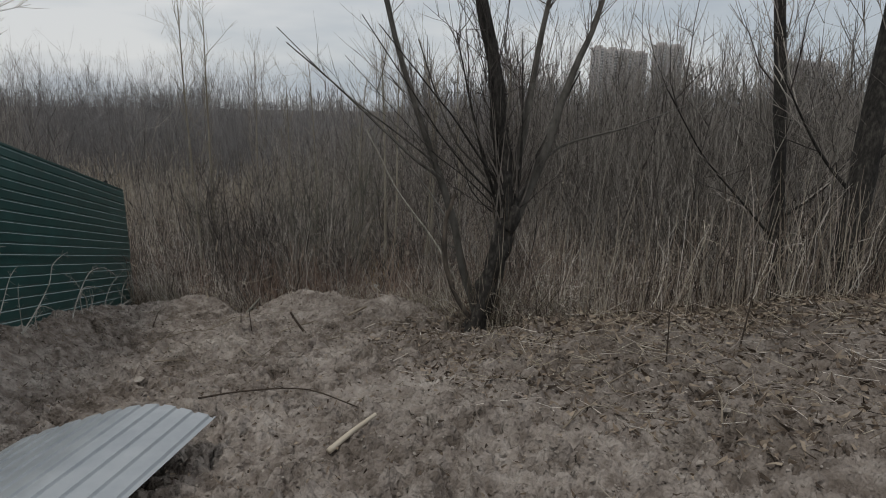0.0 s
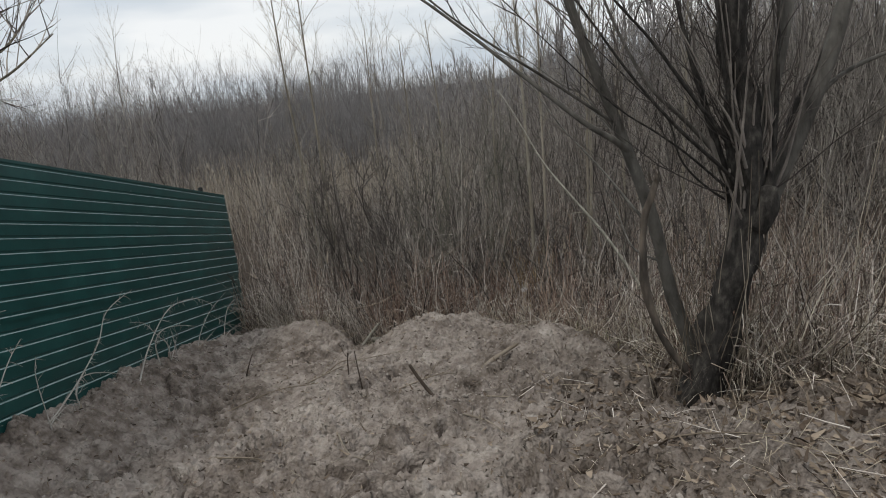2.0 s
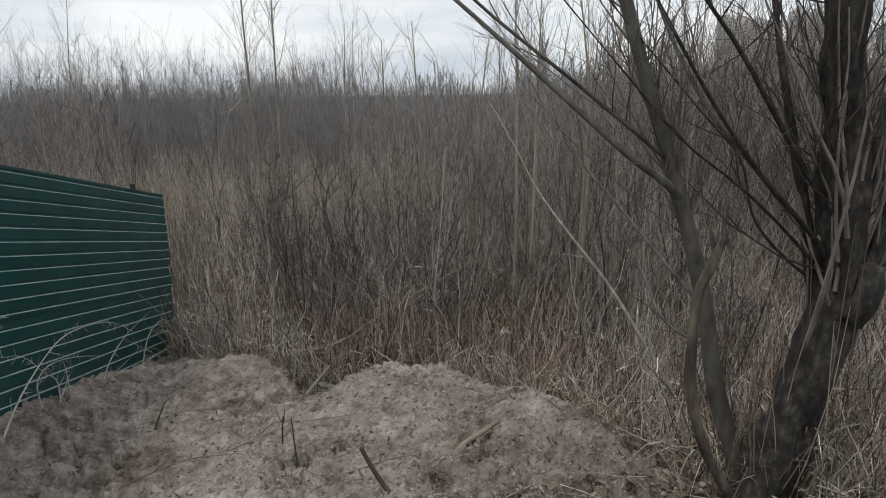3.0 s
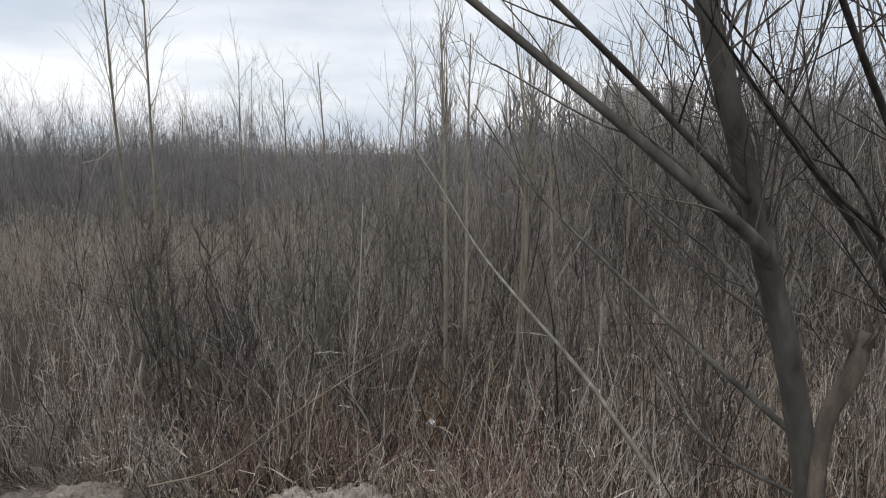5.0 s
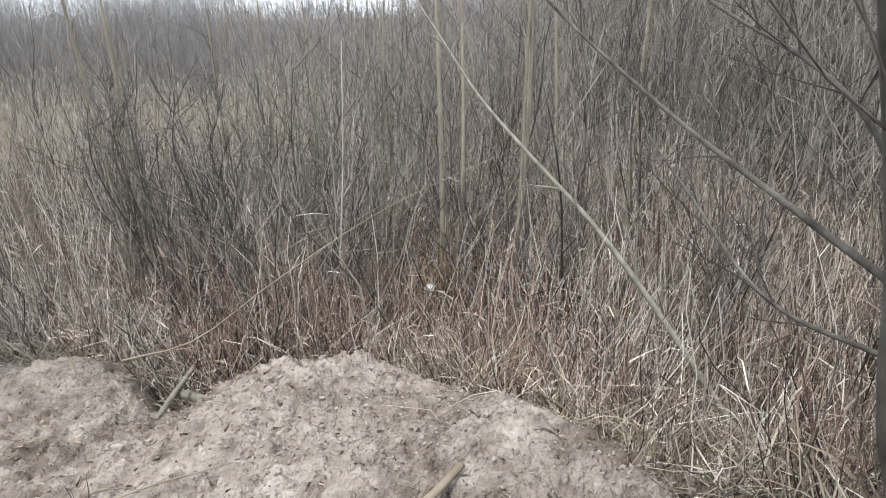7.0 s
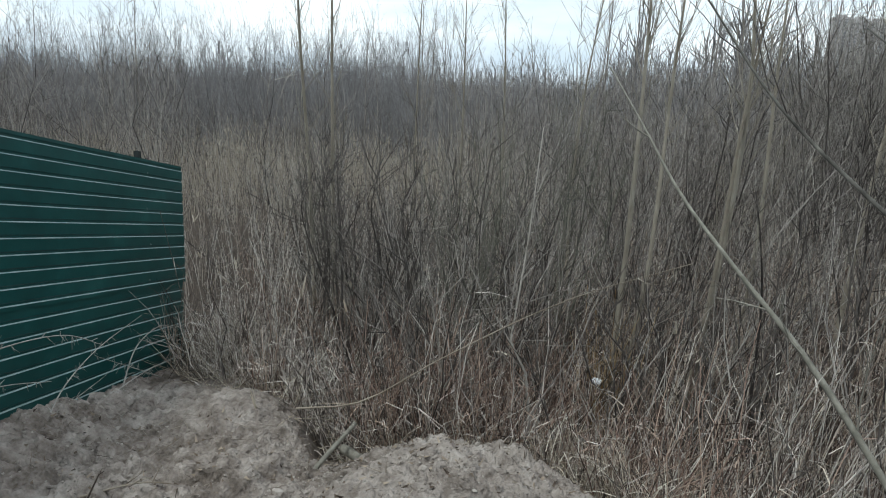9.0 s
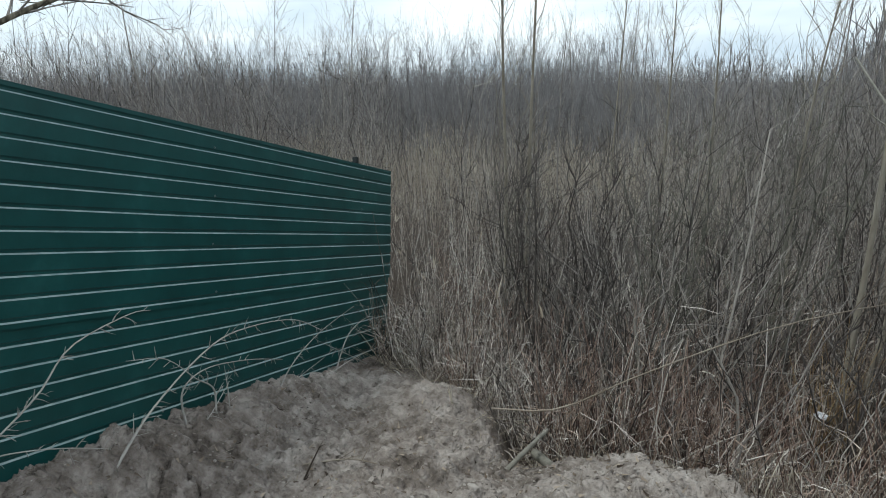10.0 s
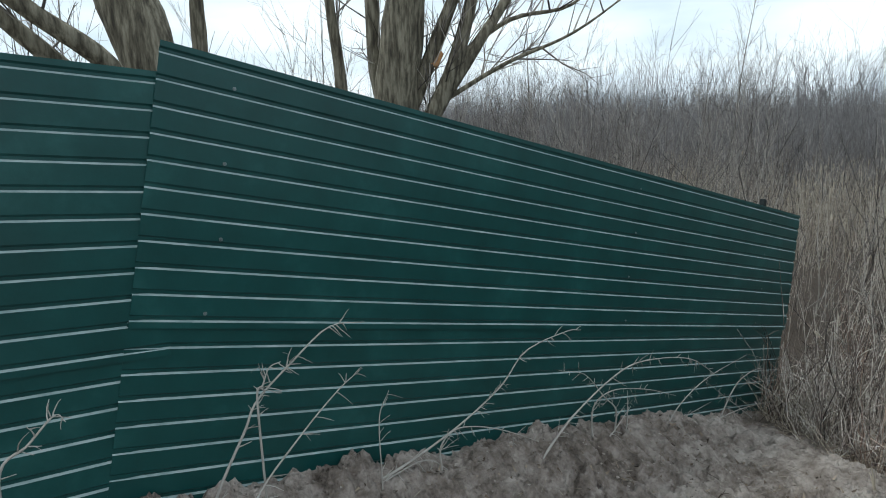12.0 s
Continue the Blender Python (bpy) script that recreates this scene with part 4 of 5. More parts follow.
def bank_willow():
    root = thing("willow_tree", "leaning grey willow with bare branches at the edge of the sand", "tree")
    trunk = [(4.82, -5.68, -1.2), (4.96, -5.66, -0.72), (5.1, -5.66, -0.2), (5.21, -5.66, 0.3), (5.16, -5.66, 0.75), (5.11, -5.65, 1.2), (5.06, -5.64, 1.65), (5.0, -5.58, 2.15), (4.72, -5.5, 3.3), (4.5, -5.4, 4.6)]
    right = [(5.27, -5.66, 0.2), (5.69, -5.6, 1.11), (5.84, -5.56, 1.56), (6.05, -5.54, 2.08), (6.25, -5.5, 2.5), (6.6, -5.4, 3.6)]
    centre = [(5.2, -5.62, 0.5), (5.36, -5.62, 1.1), (5.44, -5.64, 1.67), (5.54, -5.64, 2.3), (5.8, -5.6, 3.5)]
    left = [(4.97, -5.64, -1.15), (4.9, -5.5, -0.72), (4.79, -5.42, -0.33), (4.7, -5.4, 0.12), (4.6, -5.4, 0.46), (4.5, -5.4, 0.75), (4.39, -5.4, 1.06), (4.27, -5.4, 1.38), (4.16, -5.4, 1.7), (3.95, -5.4, 2.4), (3.75, -5.4, 3.4)]
    stub = [(4.93, -5.64, -1.0), (4.66, -5.66, -0.6), (4.53, -5.66, -0.25), (4.5, -5.66, 0.02), (4.52, -5.64, 0.32), (4.56, -5.67, 0.48), (4.6, -5.67, 0.6)]
    mid = [(5.24, -5.6, 0.3), (5.26, -5.33, 0.5), (5.13, -5.25, 0.7), (4.95, -5.22, 0.91), (4.73, -5.2, 1.15), (4.6, -4.9, 1.6), (4.4, -4.7, 2.3)]
    reach = [(4.51, -5.41, 0.74), (4.38, -5.48, 0.84), (4.19, -5.5, 0.97), (3.92, -5.36, 1.23), (3.4, -5.0, 1.75), (2.9, -4.7, 2.2)]
    thin = [(4.4, -5.42, 0.95), (3.95, -5.5, 1.28), (3.4, -5.6, 1.68), (2.8, -5.68, 2.24)]
    low = [(5.45, -5.64, 0.7), (5.9, -5.5, 1.1), (6.75, -5.48, 1.33), (7.6, -5.4, 1.6)]
    f1 = [(4.7, -5.42, 0.13), (4.66, -5.0, 0.27), (4.62, -4.4, 0.47), (4.38, -3.75, 0.9), (4.2, -3.2, 1.4)]
    f2 = [(4.74, -5.41, -0.08), (4.66, -5.0, -0.06), (4.69, -4.5, 0.16), (4.66, -4.2, 0.36)]
    f3 = [(4.63, -5.4, 0.38), (4.63, -5.25, 0.56), (4.65, -5.0, 0.69), (4.6, -4.6, 0.86), (4.5, -4.0, 1.2)]
    f4 = [(4.48, -5.4, 0.82), (4.4, -5.28, 0.94), (4.32, -5.05, 1.12), (4.22, -4.75, 1.22), (4.0, -4.2, 1.5)]
    t = limb("trunk", root, trunk, 0.14, 0.04, M_BARK, 60, 22, knots=0.55)
    t_extra = [[(5.08, -5.72, -0.45), (5.2, -5.74, 0.3), (5.06, -5.72, 0.9), (4.98, -5.7, 1.5), (4.9, -5.7, 2.4)], [(5.14, -5.72, -0.4), (5.2, -5.74, 0.1), (5.3, -5.74, 0.6), (5.34, -5.7, 1.3), (5.3, -5.7, 2.3)], [(5.16, -5.6, 0.2), (5.0, -5.6, 0.8), (4.82, -5.6, 1.4), (4.6, -5.6, 2.3)]]
    for ln in t_extra:
        ob = limb("limb", root, ln, 0.036, 0.004, M_BARK, 18, 8, knots=0.25)
        crown_part(ob, [ln[1:]], M_ROD_DARK, 20, 0.9, 0.006)
    for ln, a in (
        ([(5.12, -5.66, 0.46), (5.03, -5.7, 0.58), (4.69, -5.74, 0.91), (4.41, -5.79, 1.23), (4.12, -5.83, 1.63), (3.59, -5.9, 2.36)], 0.015),
        ([(5.2, -5.66, 0.44), (5.11, -5.68, 0.67), (4.81, -5.71, 1.07), (4.56, -5.73, 1.41), (4.36, -5.76, 1.63), (3.76, -5.85, 2.29)], 0.017),
        ([(5.15, -5.66, 0.38), (5.02, -5.67, 0.5), (4.8, -5.67, 0.71), (4.6, -5.68, 0.87), (4.34, -5.69, 1.06), (4.06, -5.7, 1.35), (3.44, -5.72, 2.0)], 0.009),
        ([(5.26, -5.66, 0.37), (5.42, -5.63, 0.52), (5.51, -5.6, 0.89), (5.65, -5.58, 1.15), (6.08, -5.52, 1.94)], 0.03),
        ([(5.19, -5.66, 0.31), (4.99, -5.61, 0.44), (4.8, -5.57, 0.66), (4.73, -5.52, 0.94), (4.51, -5.48, 1.19), (3.92, -5.37, 1.86)], 0.009),
    ):
        ob = limb("limb", root, ln, a, a * 0.3, M_BARK, 22, 9, knots=0.3)
        crown_part(ob, [ln[1:]], M_ROD_DARK, 9, 0.6, 0.0042)
    m = 34
    base = np.stack([RNG.normal(5.2, 0.09, m), RNG.normal(-5.7, 0.05, m), RNG.uniform(-0.1, 0.7, m)], -1)
    rods = [tubes(base, rand_dir(m, 1.0, 0.24), RNG.uniform(0.8, 2.0, m), RNG.uniform(0.006, 0.012, m), np.full(m, 0.003), RNG.normal(0, 0.08, (m, 3)), 7, 5, 0.12)]
    v, f = join_sets(rods)
    tagged(mesh_object("water_shoot", v, f, M_ROD_DARK, True, root), "dark upright shoots crowding the trunk", kind="stuff")
    for ln, a, b in ((right, 0.062, 0.02), (centre, 0.055, 0.02), (left, 0.052, 0.025), (mid, 0.024, 0.008), (reach, 0.024, 0.007), (thin, 0.011, 0.004), (low, 0.02, 0.005), (f1, 0.013, 0.004), (f2, 0.009, 0.003), (f3, 0.010, 0.003), (f4, 0.010, 0.003)):
        ob = limb("limb", root, ln, a, b, M_LIMB, 26, 10)
        small = b < 0.011
        crown_part(ob, [ln] if small else [ln[3:] if len(ln) > 4 else ln], M_ROD_DARK, 9 if small else 40, 0.55 if small else 0.9, 0.0036 if small else 0.0058)
    broken = limb("broken_limb", root, stub, 0.03, 0.021, M_STUB, 26, 11, "snapped weathered limb with a torn pale end", 0.4)
    m = 9
    end = np.tile(np.array([stub[-1]]), (m, 1)) + RNG.normal(0, 0.012, (m, 3))
    v, f = join_sets([tubes(end - np.array([0.01, 0, 0.05]), rand_dir(m, 1.0, 0.3), RNG.uniform(0.06, 0.13, m), np.full(m, 0.009), np.full(m, 0.001), RNG.normal(0, 0.15, (m, 3)), 3, 4)])
    tagged(mesh_object("splinter", v, f, M_STUB, False, broken), "torn wood splinters", kind="stuff")
    crown_part(t, [trunk[2:]], M_ROD_DARK, 60, 1.0, 0.007)
    knob = limb_set([(5.2, -5.74, 0.2), (5.25, -5.78, 0.33), (5.27, -5.76, 0.46)], 0.07, 0.055, 10, 12, 0.6, 3.0)
    mesh_object("burr", knob[0], [q if q[2] != q[3] else q[:3] for q in knob[1]], M_BARK, True, t, "knotty burr on the bark")
    base = np.tile(np.array([[4.99, -5.66, -1.02]]), (60, 1)) + RNG.normal(0, 0.13, (60, 3)) * np.array([1.5, 0.9, 0.1])
    v, f = join_sets([tubes(base, rand_dir(60, 1.0, 0.22), RNG.uniform(0.4, 1.7, 60), np.full(60, 0.0045), np.full(60, 0.0015), RNG.normal(0, 0.1, (60, 3)), 4, 4)])
    mesh_object("basal_shoot", v, f, M_TWIG, True, root, "thin grey shoots round the foot")


bank_willow()


def plain_tree(at, pts, r0, r1, mat, limbs, label, twigs=22, reach=1.3):
    """A standing tree from a trunk line and limb lines, all relative to its foot."""
    root = thing("tree", label, "tree", at=at)
    limb("trunk", root, pts, r0, r1, mat, 26, 14, knots=0.16)
    for ln, a, b in limbs:
        ob = limb("limb", root, ln, a, b, mat, 16, 9)
        crown_part(ob, [ln], M_SHOOT, twigs, reach, 0.01)
    crown_part(root, [pts[2:]], M_SHOOT, twigs, reach, 0.012)
    return root


# two trunks at the edge of the scrub
plain_tree(place(9.5, -5.3), [(0, 0, -0.1), (0.0, 0.1, 1.2), (-0.05, 0.2, 2.4), (-0.1, 0.3, 3.6), (-0.3, 0.5, 6.0)], 0.125, 0.07, M_BARK,
           [([(-0.05, 0.2, 2.2), (-0.6, 0.2, 2.7), (-1.3, 0.3, 3.4), (-1.9, 0.3, 4.2)], 0.022, 0.006), ([(-0.05, 0.2, 2.5), (0.5, 0.0, 3.0), (1.1, -0.1, 3.9)], 0.025, 0.008)],
           "dark straight bare tree among reeds at the bank", 16)
plain_tree(place(9.7, -6.15), [(-0.15, 0, -0.1), (-0.08, 0.05, 1.0), (0.0, 0.1, 2.0), (0.12, 0.15, 3.4), (0.3, 0.2, 6.0)], 0.2, 0.11, M_BARK,
           [([(0.0, 0.1, 2.0), (-0.5, 0.3, 2.6), (-1.1, 0.4, 3.5)], 0.028, 0.008), ([(0.05, 0.1, 2.4), (0.7, 0.0, 3.1), (1.2, 0.0, 4.2)], 0.035, 0.01)],
           "thick dark bare tree standing on the bank", 16)

# big willows behind the fence
plain_tree((-2.35, -3.7, -1.3), [(0, 0, -0.1), (0.05, 0.05, 1.4), (0.09, 0.08, 2.6), (0.22, 0.14, 3.5), (0.35, 0.2, 5.0), (0.5, 0.3, 7.0)], 0.27, 0.13, M_BARK_PALE,
           [([(0.08, 0.05, 2.2), (-0.08, -0.02, 2.9), (-0.12, -0.02, 3.6), (-0.2, 0.0, 5.0)], 0.085, 0.05), ([(0.1, 0.1, 2.3), (0.3, 0.35, 3.0), (0.48, 0.6, 3.7), (0.9, 1.2, 5.2)], 0.085, 0.04),
            ([(0.1, 0.12, 2.0), (0.33, 0.42, 2.6), (0.46, 0.62, 3.2), (0.55, 0.85, 4.2)], 0.1, 0.05), ([(0.3, 0.38, 2.5), (0.5, 0.75, 3.1), (0.7, 1.1, 3.7), (1.0, 1.6, 4.8)], 0.07, 0.025),
            ([(0.36, 0.5, 2.62), (0.55, 1.1, 2.95), (0.8, 1.8, 3.25), (1.0, 2.6, 3.75)], 0.026, 0.008), ([(0.42, 0.6, 3.0), (0.6, 1.1, 3.35), (0.85, 1.7, 3.5), (1.0, 2.2, 3.95)], 0.03, 0.008)],
           "furrowed multi-stemmed willow with bare limbs behind the fence", 18, 1.2)
plain_tree((-2.2, -5.85, -0.9), [(0.05, 0.15, -0.1), (0.05, 0.1, 1.4), (0.06, 0.04, 2.5), (-0.05, -0.1, 3.2), (-0.1, -0.25, 4.6), (-0.1, -0.4, 6.5)], 0.25, 0.14, M_BARK_PALE,
           [([(0.1, -0.05, 2.0), (0.42, -0.28, 2.42), (0.5, -0.75, 2.78), (0.5, -1.3, 3.3)], 0.075, 0.045), ([(0.1, -0.1, 2.05), (0.25, -0.55, 2.45), (0.3, -0.85, 2.75), (0.3, -1.3, 3.3)], 0.07, 0.04)],
           "furrowed willow trunk with low limbs behind the fence", 10, 0.7)
plain_tree((-2.55, -5.38, -0.9), [(0, 0, 0), (0.05, 0.02, 1.5), (0.08, 0.04, 2.7), (0.1, 0.05, 3.4), (0.1, 0.1, 5.5)], 0.075, 0.04, M_BARK_PALE, [], "slim grey willow stem behind the fence", 14, 1.0)
plain_tree((-3.4, -3.6, -1.3), [(0, 0.1, 0), (0.0, 0.05, 1.8), (0.02, 0.0, 2.9), (0.05, -0.1, 3.7), (0.1, -0.3, 5.5)], 0.085, 0.04, M_BARK_PALE, [], "slim leaning grey stem behind the fence", 14, 1.0)
cut = limb_set([(-2.03, -3.34, 1.62), (-1.99, -3.27, 1.74)], 0.055, 0.03, 6, 9, 0.3)
wound = thing("cut_branch_stub", "orange freshly cut branch stub on a willow", "branch")
mesh_object("stub", cut[0], [q if q[2] != q[3] else q[:3] for q in cut[1]], M_CUT, True, wound)


# ---- poles, logs, sticks ----
def stick(name, points, r0, r1, mat, label, category="stick", group="", twigs=0, reach=0.3, count=14, sides=7):
    root = thing(name, label, category, group)
    limb("stem", root, points, r0, r1, mat, count, sides)
    if twigs:
        v, f = join_sets(twig_sets([tuple(q) for q in spline(points, 20)], twigs, reach, r1 * 0.9 + 0.0015, 0.3, 4, 2))
        tagged(mesh_object("side_twig", v, f, mat, True, root), "thin side twigs", kind="stuff")
    return root


def ground_at(x, y, lift=0.03):
    return (x, y, float(surface(x, y)) + lift)


M_LEAN = material("weathered_green_grey_pole", [(0.2, (0.09, 0.085, 0.07)), (0.5, (0.19, 0.18, 0.15)), (0.85, (0.32, 0.305, 0.26))], 12.0, 6.0, 0.85, bump=0.5, bump_scale=40.0, stretch=(1, 1, 0.3), big=0.3, big_scale=2.0)
stick("leaning_pole", [(5.4, -4.79, -1.6), (5.27, -4.43, -1.26), (5.08, -3.86, -0.75), (4.93, -3.31, -0.38), (4.74, -2.71, -0.05), (4.57, -2.12, 0.28), (4.45, -1.45, 0.69), (4.28, -0.8, 1.15)], 0.022, 0.007, M_LEAN, "long bare grey pole leaning over the reeds", "branch", twigs=6, reach=0.5, count=24)
stick("fallen_branch", [(2.1, -3.05, -1.0), (2.5, -2.95, -0.98), (3.0, -2.8, -0.72), (3.75, -2.65, -0.36), (4.5, -2.7, -0.06)], 0.0065, 0.003, M_TWIG, "thin grey branch lying across the reeds", "branch", twigs=6, reach=0.35)
stick("log", [(2.1, -3.0, -1.6), (2.22, -2.78, -1.5), (2.36, -2.5, -1.42)], 0.02, 0.016, M_LEAN, "short grey log leaning in the hollow", "log")
stick("log", [(2.28, -2.55, -1.6), (2.42, -2.7, -1.57), (2.6, -2.85, -1.56)], 0.036, 0.032, M_LEAN, "stubby pale log lying in the hollow", "log")
stick("dark_stick", [ground_at(3.02, -5.08, -0.05), (2.97, -5.0, -1.1), (2.88, -4.93, -0.98), (2.82, -4.88, -0.88)], 0.018, 0.013, M_DARKSTICK, "short dark stick poking out of the sand")
stick("driftwood", [(x, y, float(land(x, y)) + up) for x, y, up in ((3.42, -4.66, 0.0), (3.52, -4.57, 0.035), (3.64, -4.5, 0.045), (3.78, -4.4, 0.02))], 0.024, 0.017, M_TWIG, "weathered grey root lying on the sand heap", "branch")
stick("long_twig", [ground_at(2.1, -7.35), ground_at(2.45, -7.42, 0.05), ground_at(2.9, -7.55, 0.05), ground_at(3.25, -7.95)], 0.008, 0.005, M_DARKSTICK, "long dark twig lying on the sand", "twig", "twigs on the sand")
stick("split_stick", [ground_at(3.0, -8.62, 0.04), ground_at(3.15, -8.5, 0.05), ground_at(3.32, -8.4, 0.05)], 0.022, 0.012, M_REED_LIGHT, "pale split stick lying on the sand", "stick")
for a, b in (((1.8, -4.2), (2.75, -3.9)), ((1.95, -4.1), (2.25, -3.88)), ((1.2, -4.6), (1.9, -4.3)), ((0.9, -3.5), (1.4, -3.3)), ((2.3, -5.6), (2.6, -6.1)), ((3.4, -5.3), (3.9, -5.2)), ((3.2, -5.5), (3.45, -6.0)), ((4.2, -6.5), (4.9, -6.7)), ((4.4, -8.9), (4.9, -8.75)), ((4.9, -8.4), (6.0, -7.9)), ((5.2, -9.3), (5.5, -8.9)), ((5.6, -8.2), (5.8, -8.7)), ((1.4, -5.6), (1.9, -5.9)), ((2.6, -4.7), (3.2, -4.55))):
    m = ((a[0] + b[0]) / 2 + RNG.normal(0, 0.05), (a[1] + b[1]) / 2 + RNG.normal(0, 0.05))
    stick("twig", [ground_at(*a, 0.01), ground_at(*m, 0.05), ground_at(*b, 0.02)], 0.0075, 0.0035, M_TWIG, "dry grey twig lying on churned sand", "twig", "twigs on the sand", twigs=3, reach=0.18, count=9, sides=5)
for x, y, dx, dy, hh in ((5.75, -8.0, 0.02, 0.05, 0.42), (6.35, -8.1, 0.2, 0.1, 0.75), (2.35, -4.5, -0.03, 0.05, 0.25), (2.2, -4.25, 0.02, 0.02, 0.22), (1.0, -3.6, 0.1, 0.1, 0.2)):
    stick("upright_twig", [ground_at(x, y, -0.05), ground_at(x + dx * 0.5, y + dy * 0.5, hh * 0.5), ground_at(x + dx, y + dy, hh)], 0.008, 0.004, M_DARKSTICK, "dark twig standing upright in the ground", "twig", "upright twigs", twigs=2, reach=0.15, count=9, sides=5)


# ---- dry weeds along the fence ----
def weed(x, side, thick=0.0075):
    """A stalk through a few (y, z) places along the fence, arcing at its tip, with short curved twigs to either side."""
    root = thing("dry_weed", "dry silvery weed stalk leaning against the green fence", "weed", "weeds along the fence")
    y0, z0 = side[0]
    foot = float(land(x, y0)) - 0.02
    pts = ([(x, y0, foot)] if foot < z0 - 0.02 else []) + [(x + 0.02 * math.sin(3.0 * i), y, z) for i, (y, z) in enumerate(side)]
    span = sum((Vector(b) - Vector(a)).length for a, b in zip(pts[:-1], pts[1:]))
    stem = limb("stem", root, pts, thick, thick * 0.28, M_WEED, 26, 6, knots=0.25)
    line = np.array([tuple(q) for q in spline(pts, 60)])
    n = max(4, int(span * 16))
    u = np.sort(RNG.uniform(0.12, 0.97, n))
    k = (u * 59).astype(int)
    along = unit(line[np.minimum(k + 1, 59)] - line[k - 1])
    out = unit(np.stack([np.zeros(n), along[:, 2], -along[:, 1]], -1)) * np.where(RNG.random(n) < 0.68, 1.0, -1.0)[:, None]
    d = unit(along * RNG.uniform(0.3, 1.1, n)[:, None] + out + np.stack([RNG.normal(0, 0.3, n), np.zeros(n), np.zeros(n)], -1))
    ln = RNG.uniform(0.03, 0.12, n) * (1.2 - u * 0.5)
    bend = along * RNG.uniform(-0.1, 0.3, n)[:, None] + np.array([0, 0.05, -0.35]) * RNG.uniform(0.0, 1.1, n)[:, None]
    sets = [tubes(line[k], d, ln, np.full(n, thick * 0.45), np.full(n, 0.0013), bend, 6, 4, 0.1)]
    m = n // 3
    j = RNG.integers(0, n, m)
    b = along_last(j, RNG.uniform(0.3, 0.8, (m, 1)))
    sets.append(tubes(b, unit(d[j] + RNG.normal(0, 0.7, (m, 3)) * np.array([0.3, 1, 1])), RNG.uniform(0.02, 0.05, m), np.full(m, 0.002), np.full(m, 0.001), np.tile([[0, 0.05, -0.3]], (m, 1)), 4, 3))
    v, fc = join_sets(sets)
    tagged(mesh_object("side_twig", v, fc, M_WEED, True, stem), "short curved dry side twigs", kind="stuff")


weed(0.22, [(-6.29, -0.47), (-6.14, -0.2), (-6.07, -0.08), (-5.9, 0.06), (-5.69, 0.18), (-5.51, 0.17)], 0.0085)
weed(0.22, [(-6.07, -0.08), (-6.04, -0.01), (-6.0, 0.06), (-5.95, 0.08)], 0.0068)
weed(0.3, [(-6.14, -0.5), (-5.9, -0.26), (-5.7, -0.11), (-5.59, -0.04)], 0.0068)
weed(0.25, [(-5.46, -0.68), (-5.46, -0.36), (-5.39, -0.23)], 0.0055)
weed(0.22, [(-5.64, -0.76), (-5.29, -0.71), (-4.89, -0.61), (-4.58, -0.46), (-4.35, -0.3), (-4.0, -0.25), (-3.82, -0.29)], 0.0085)
weed(0.22, [(-5.04, -0.69), (-4.89, -0.63), (-4.52, -0.79), (-3.97, -1.14)], 0.0068)
weed(0.3, [(-4.33, -1.07), (-3.99, -0.83), (-3.46, -0.66), (-3.05, -0.68), (-2.51, -0.84), (-2.14, -1.08)], 0.0085)
weed(0.25, [(-3.71, -0.88), (-3.49, -0.82), (-3.06, -0.95), (-2.67, -1.12)], 0.0068)
weed(0.22, [(-3.41, -1.01), (-3.56, -0.86), (-3.77, -0.63), (-4.06, -0.51)], 0.0068)
weed(0.22, [(-2.82, -1.51), (-2.55, -1.27), (-2.09, -1.15), (-1.43, -1.11)], 0.0068)
weed(0.3, [(-2.12, -1.58), (-1.97, -1.54), (-1.45, -1.61), (-0.57, -1.8)], 0.0068)
weed(0.25, [(-1.26, -1.81), (-1.66, -1.52), (-2.14, -1.18)], 0.0055)
weed(0.22, [(-1.86, -1.67), (-1.57, -1.37), (-1.14, -1.34), (-0.91, -1.45)], 0.0068)
weed(0.22, [(-0.95, -1.9), (-0.94, -1.76), (-0.86, -1.49), (-0.56, -1.47)], 0.0068)
weed(0.3, [(-3.73, -1.2), (-3.54, -1.11), (-3.33, -0.98)], 0.0055)
weed(0.25, [(-3.31, -1.29), (-3.31, -1.06), (-3.31, -0.88)], 0.0055)
weed(0.22, [(-2.94, -1.49), (-2.54, -1.41), (-2.0, -1.41)], 0.0055)
weed(0.22, [(-5.57, -0.79), (-5.34, -0.74), (-5.13, -0.75), (-4.97, -0.89)], 0.0068)
weed(0.3, [(-7.02, -0.04), (-6.92, 0.06), (-6.83, 0.14), (-6.8, 0.11)], 0.0068)


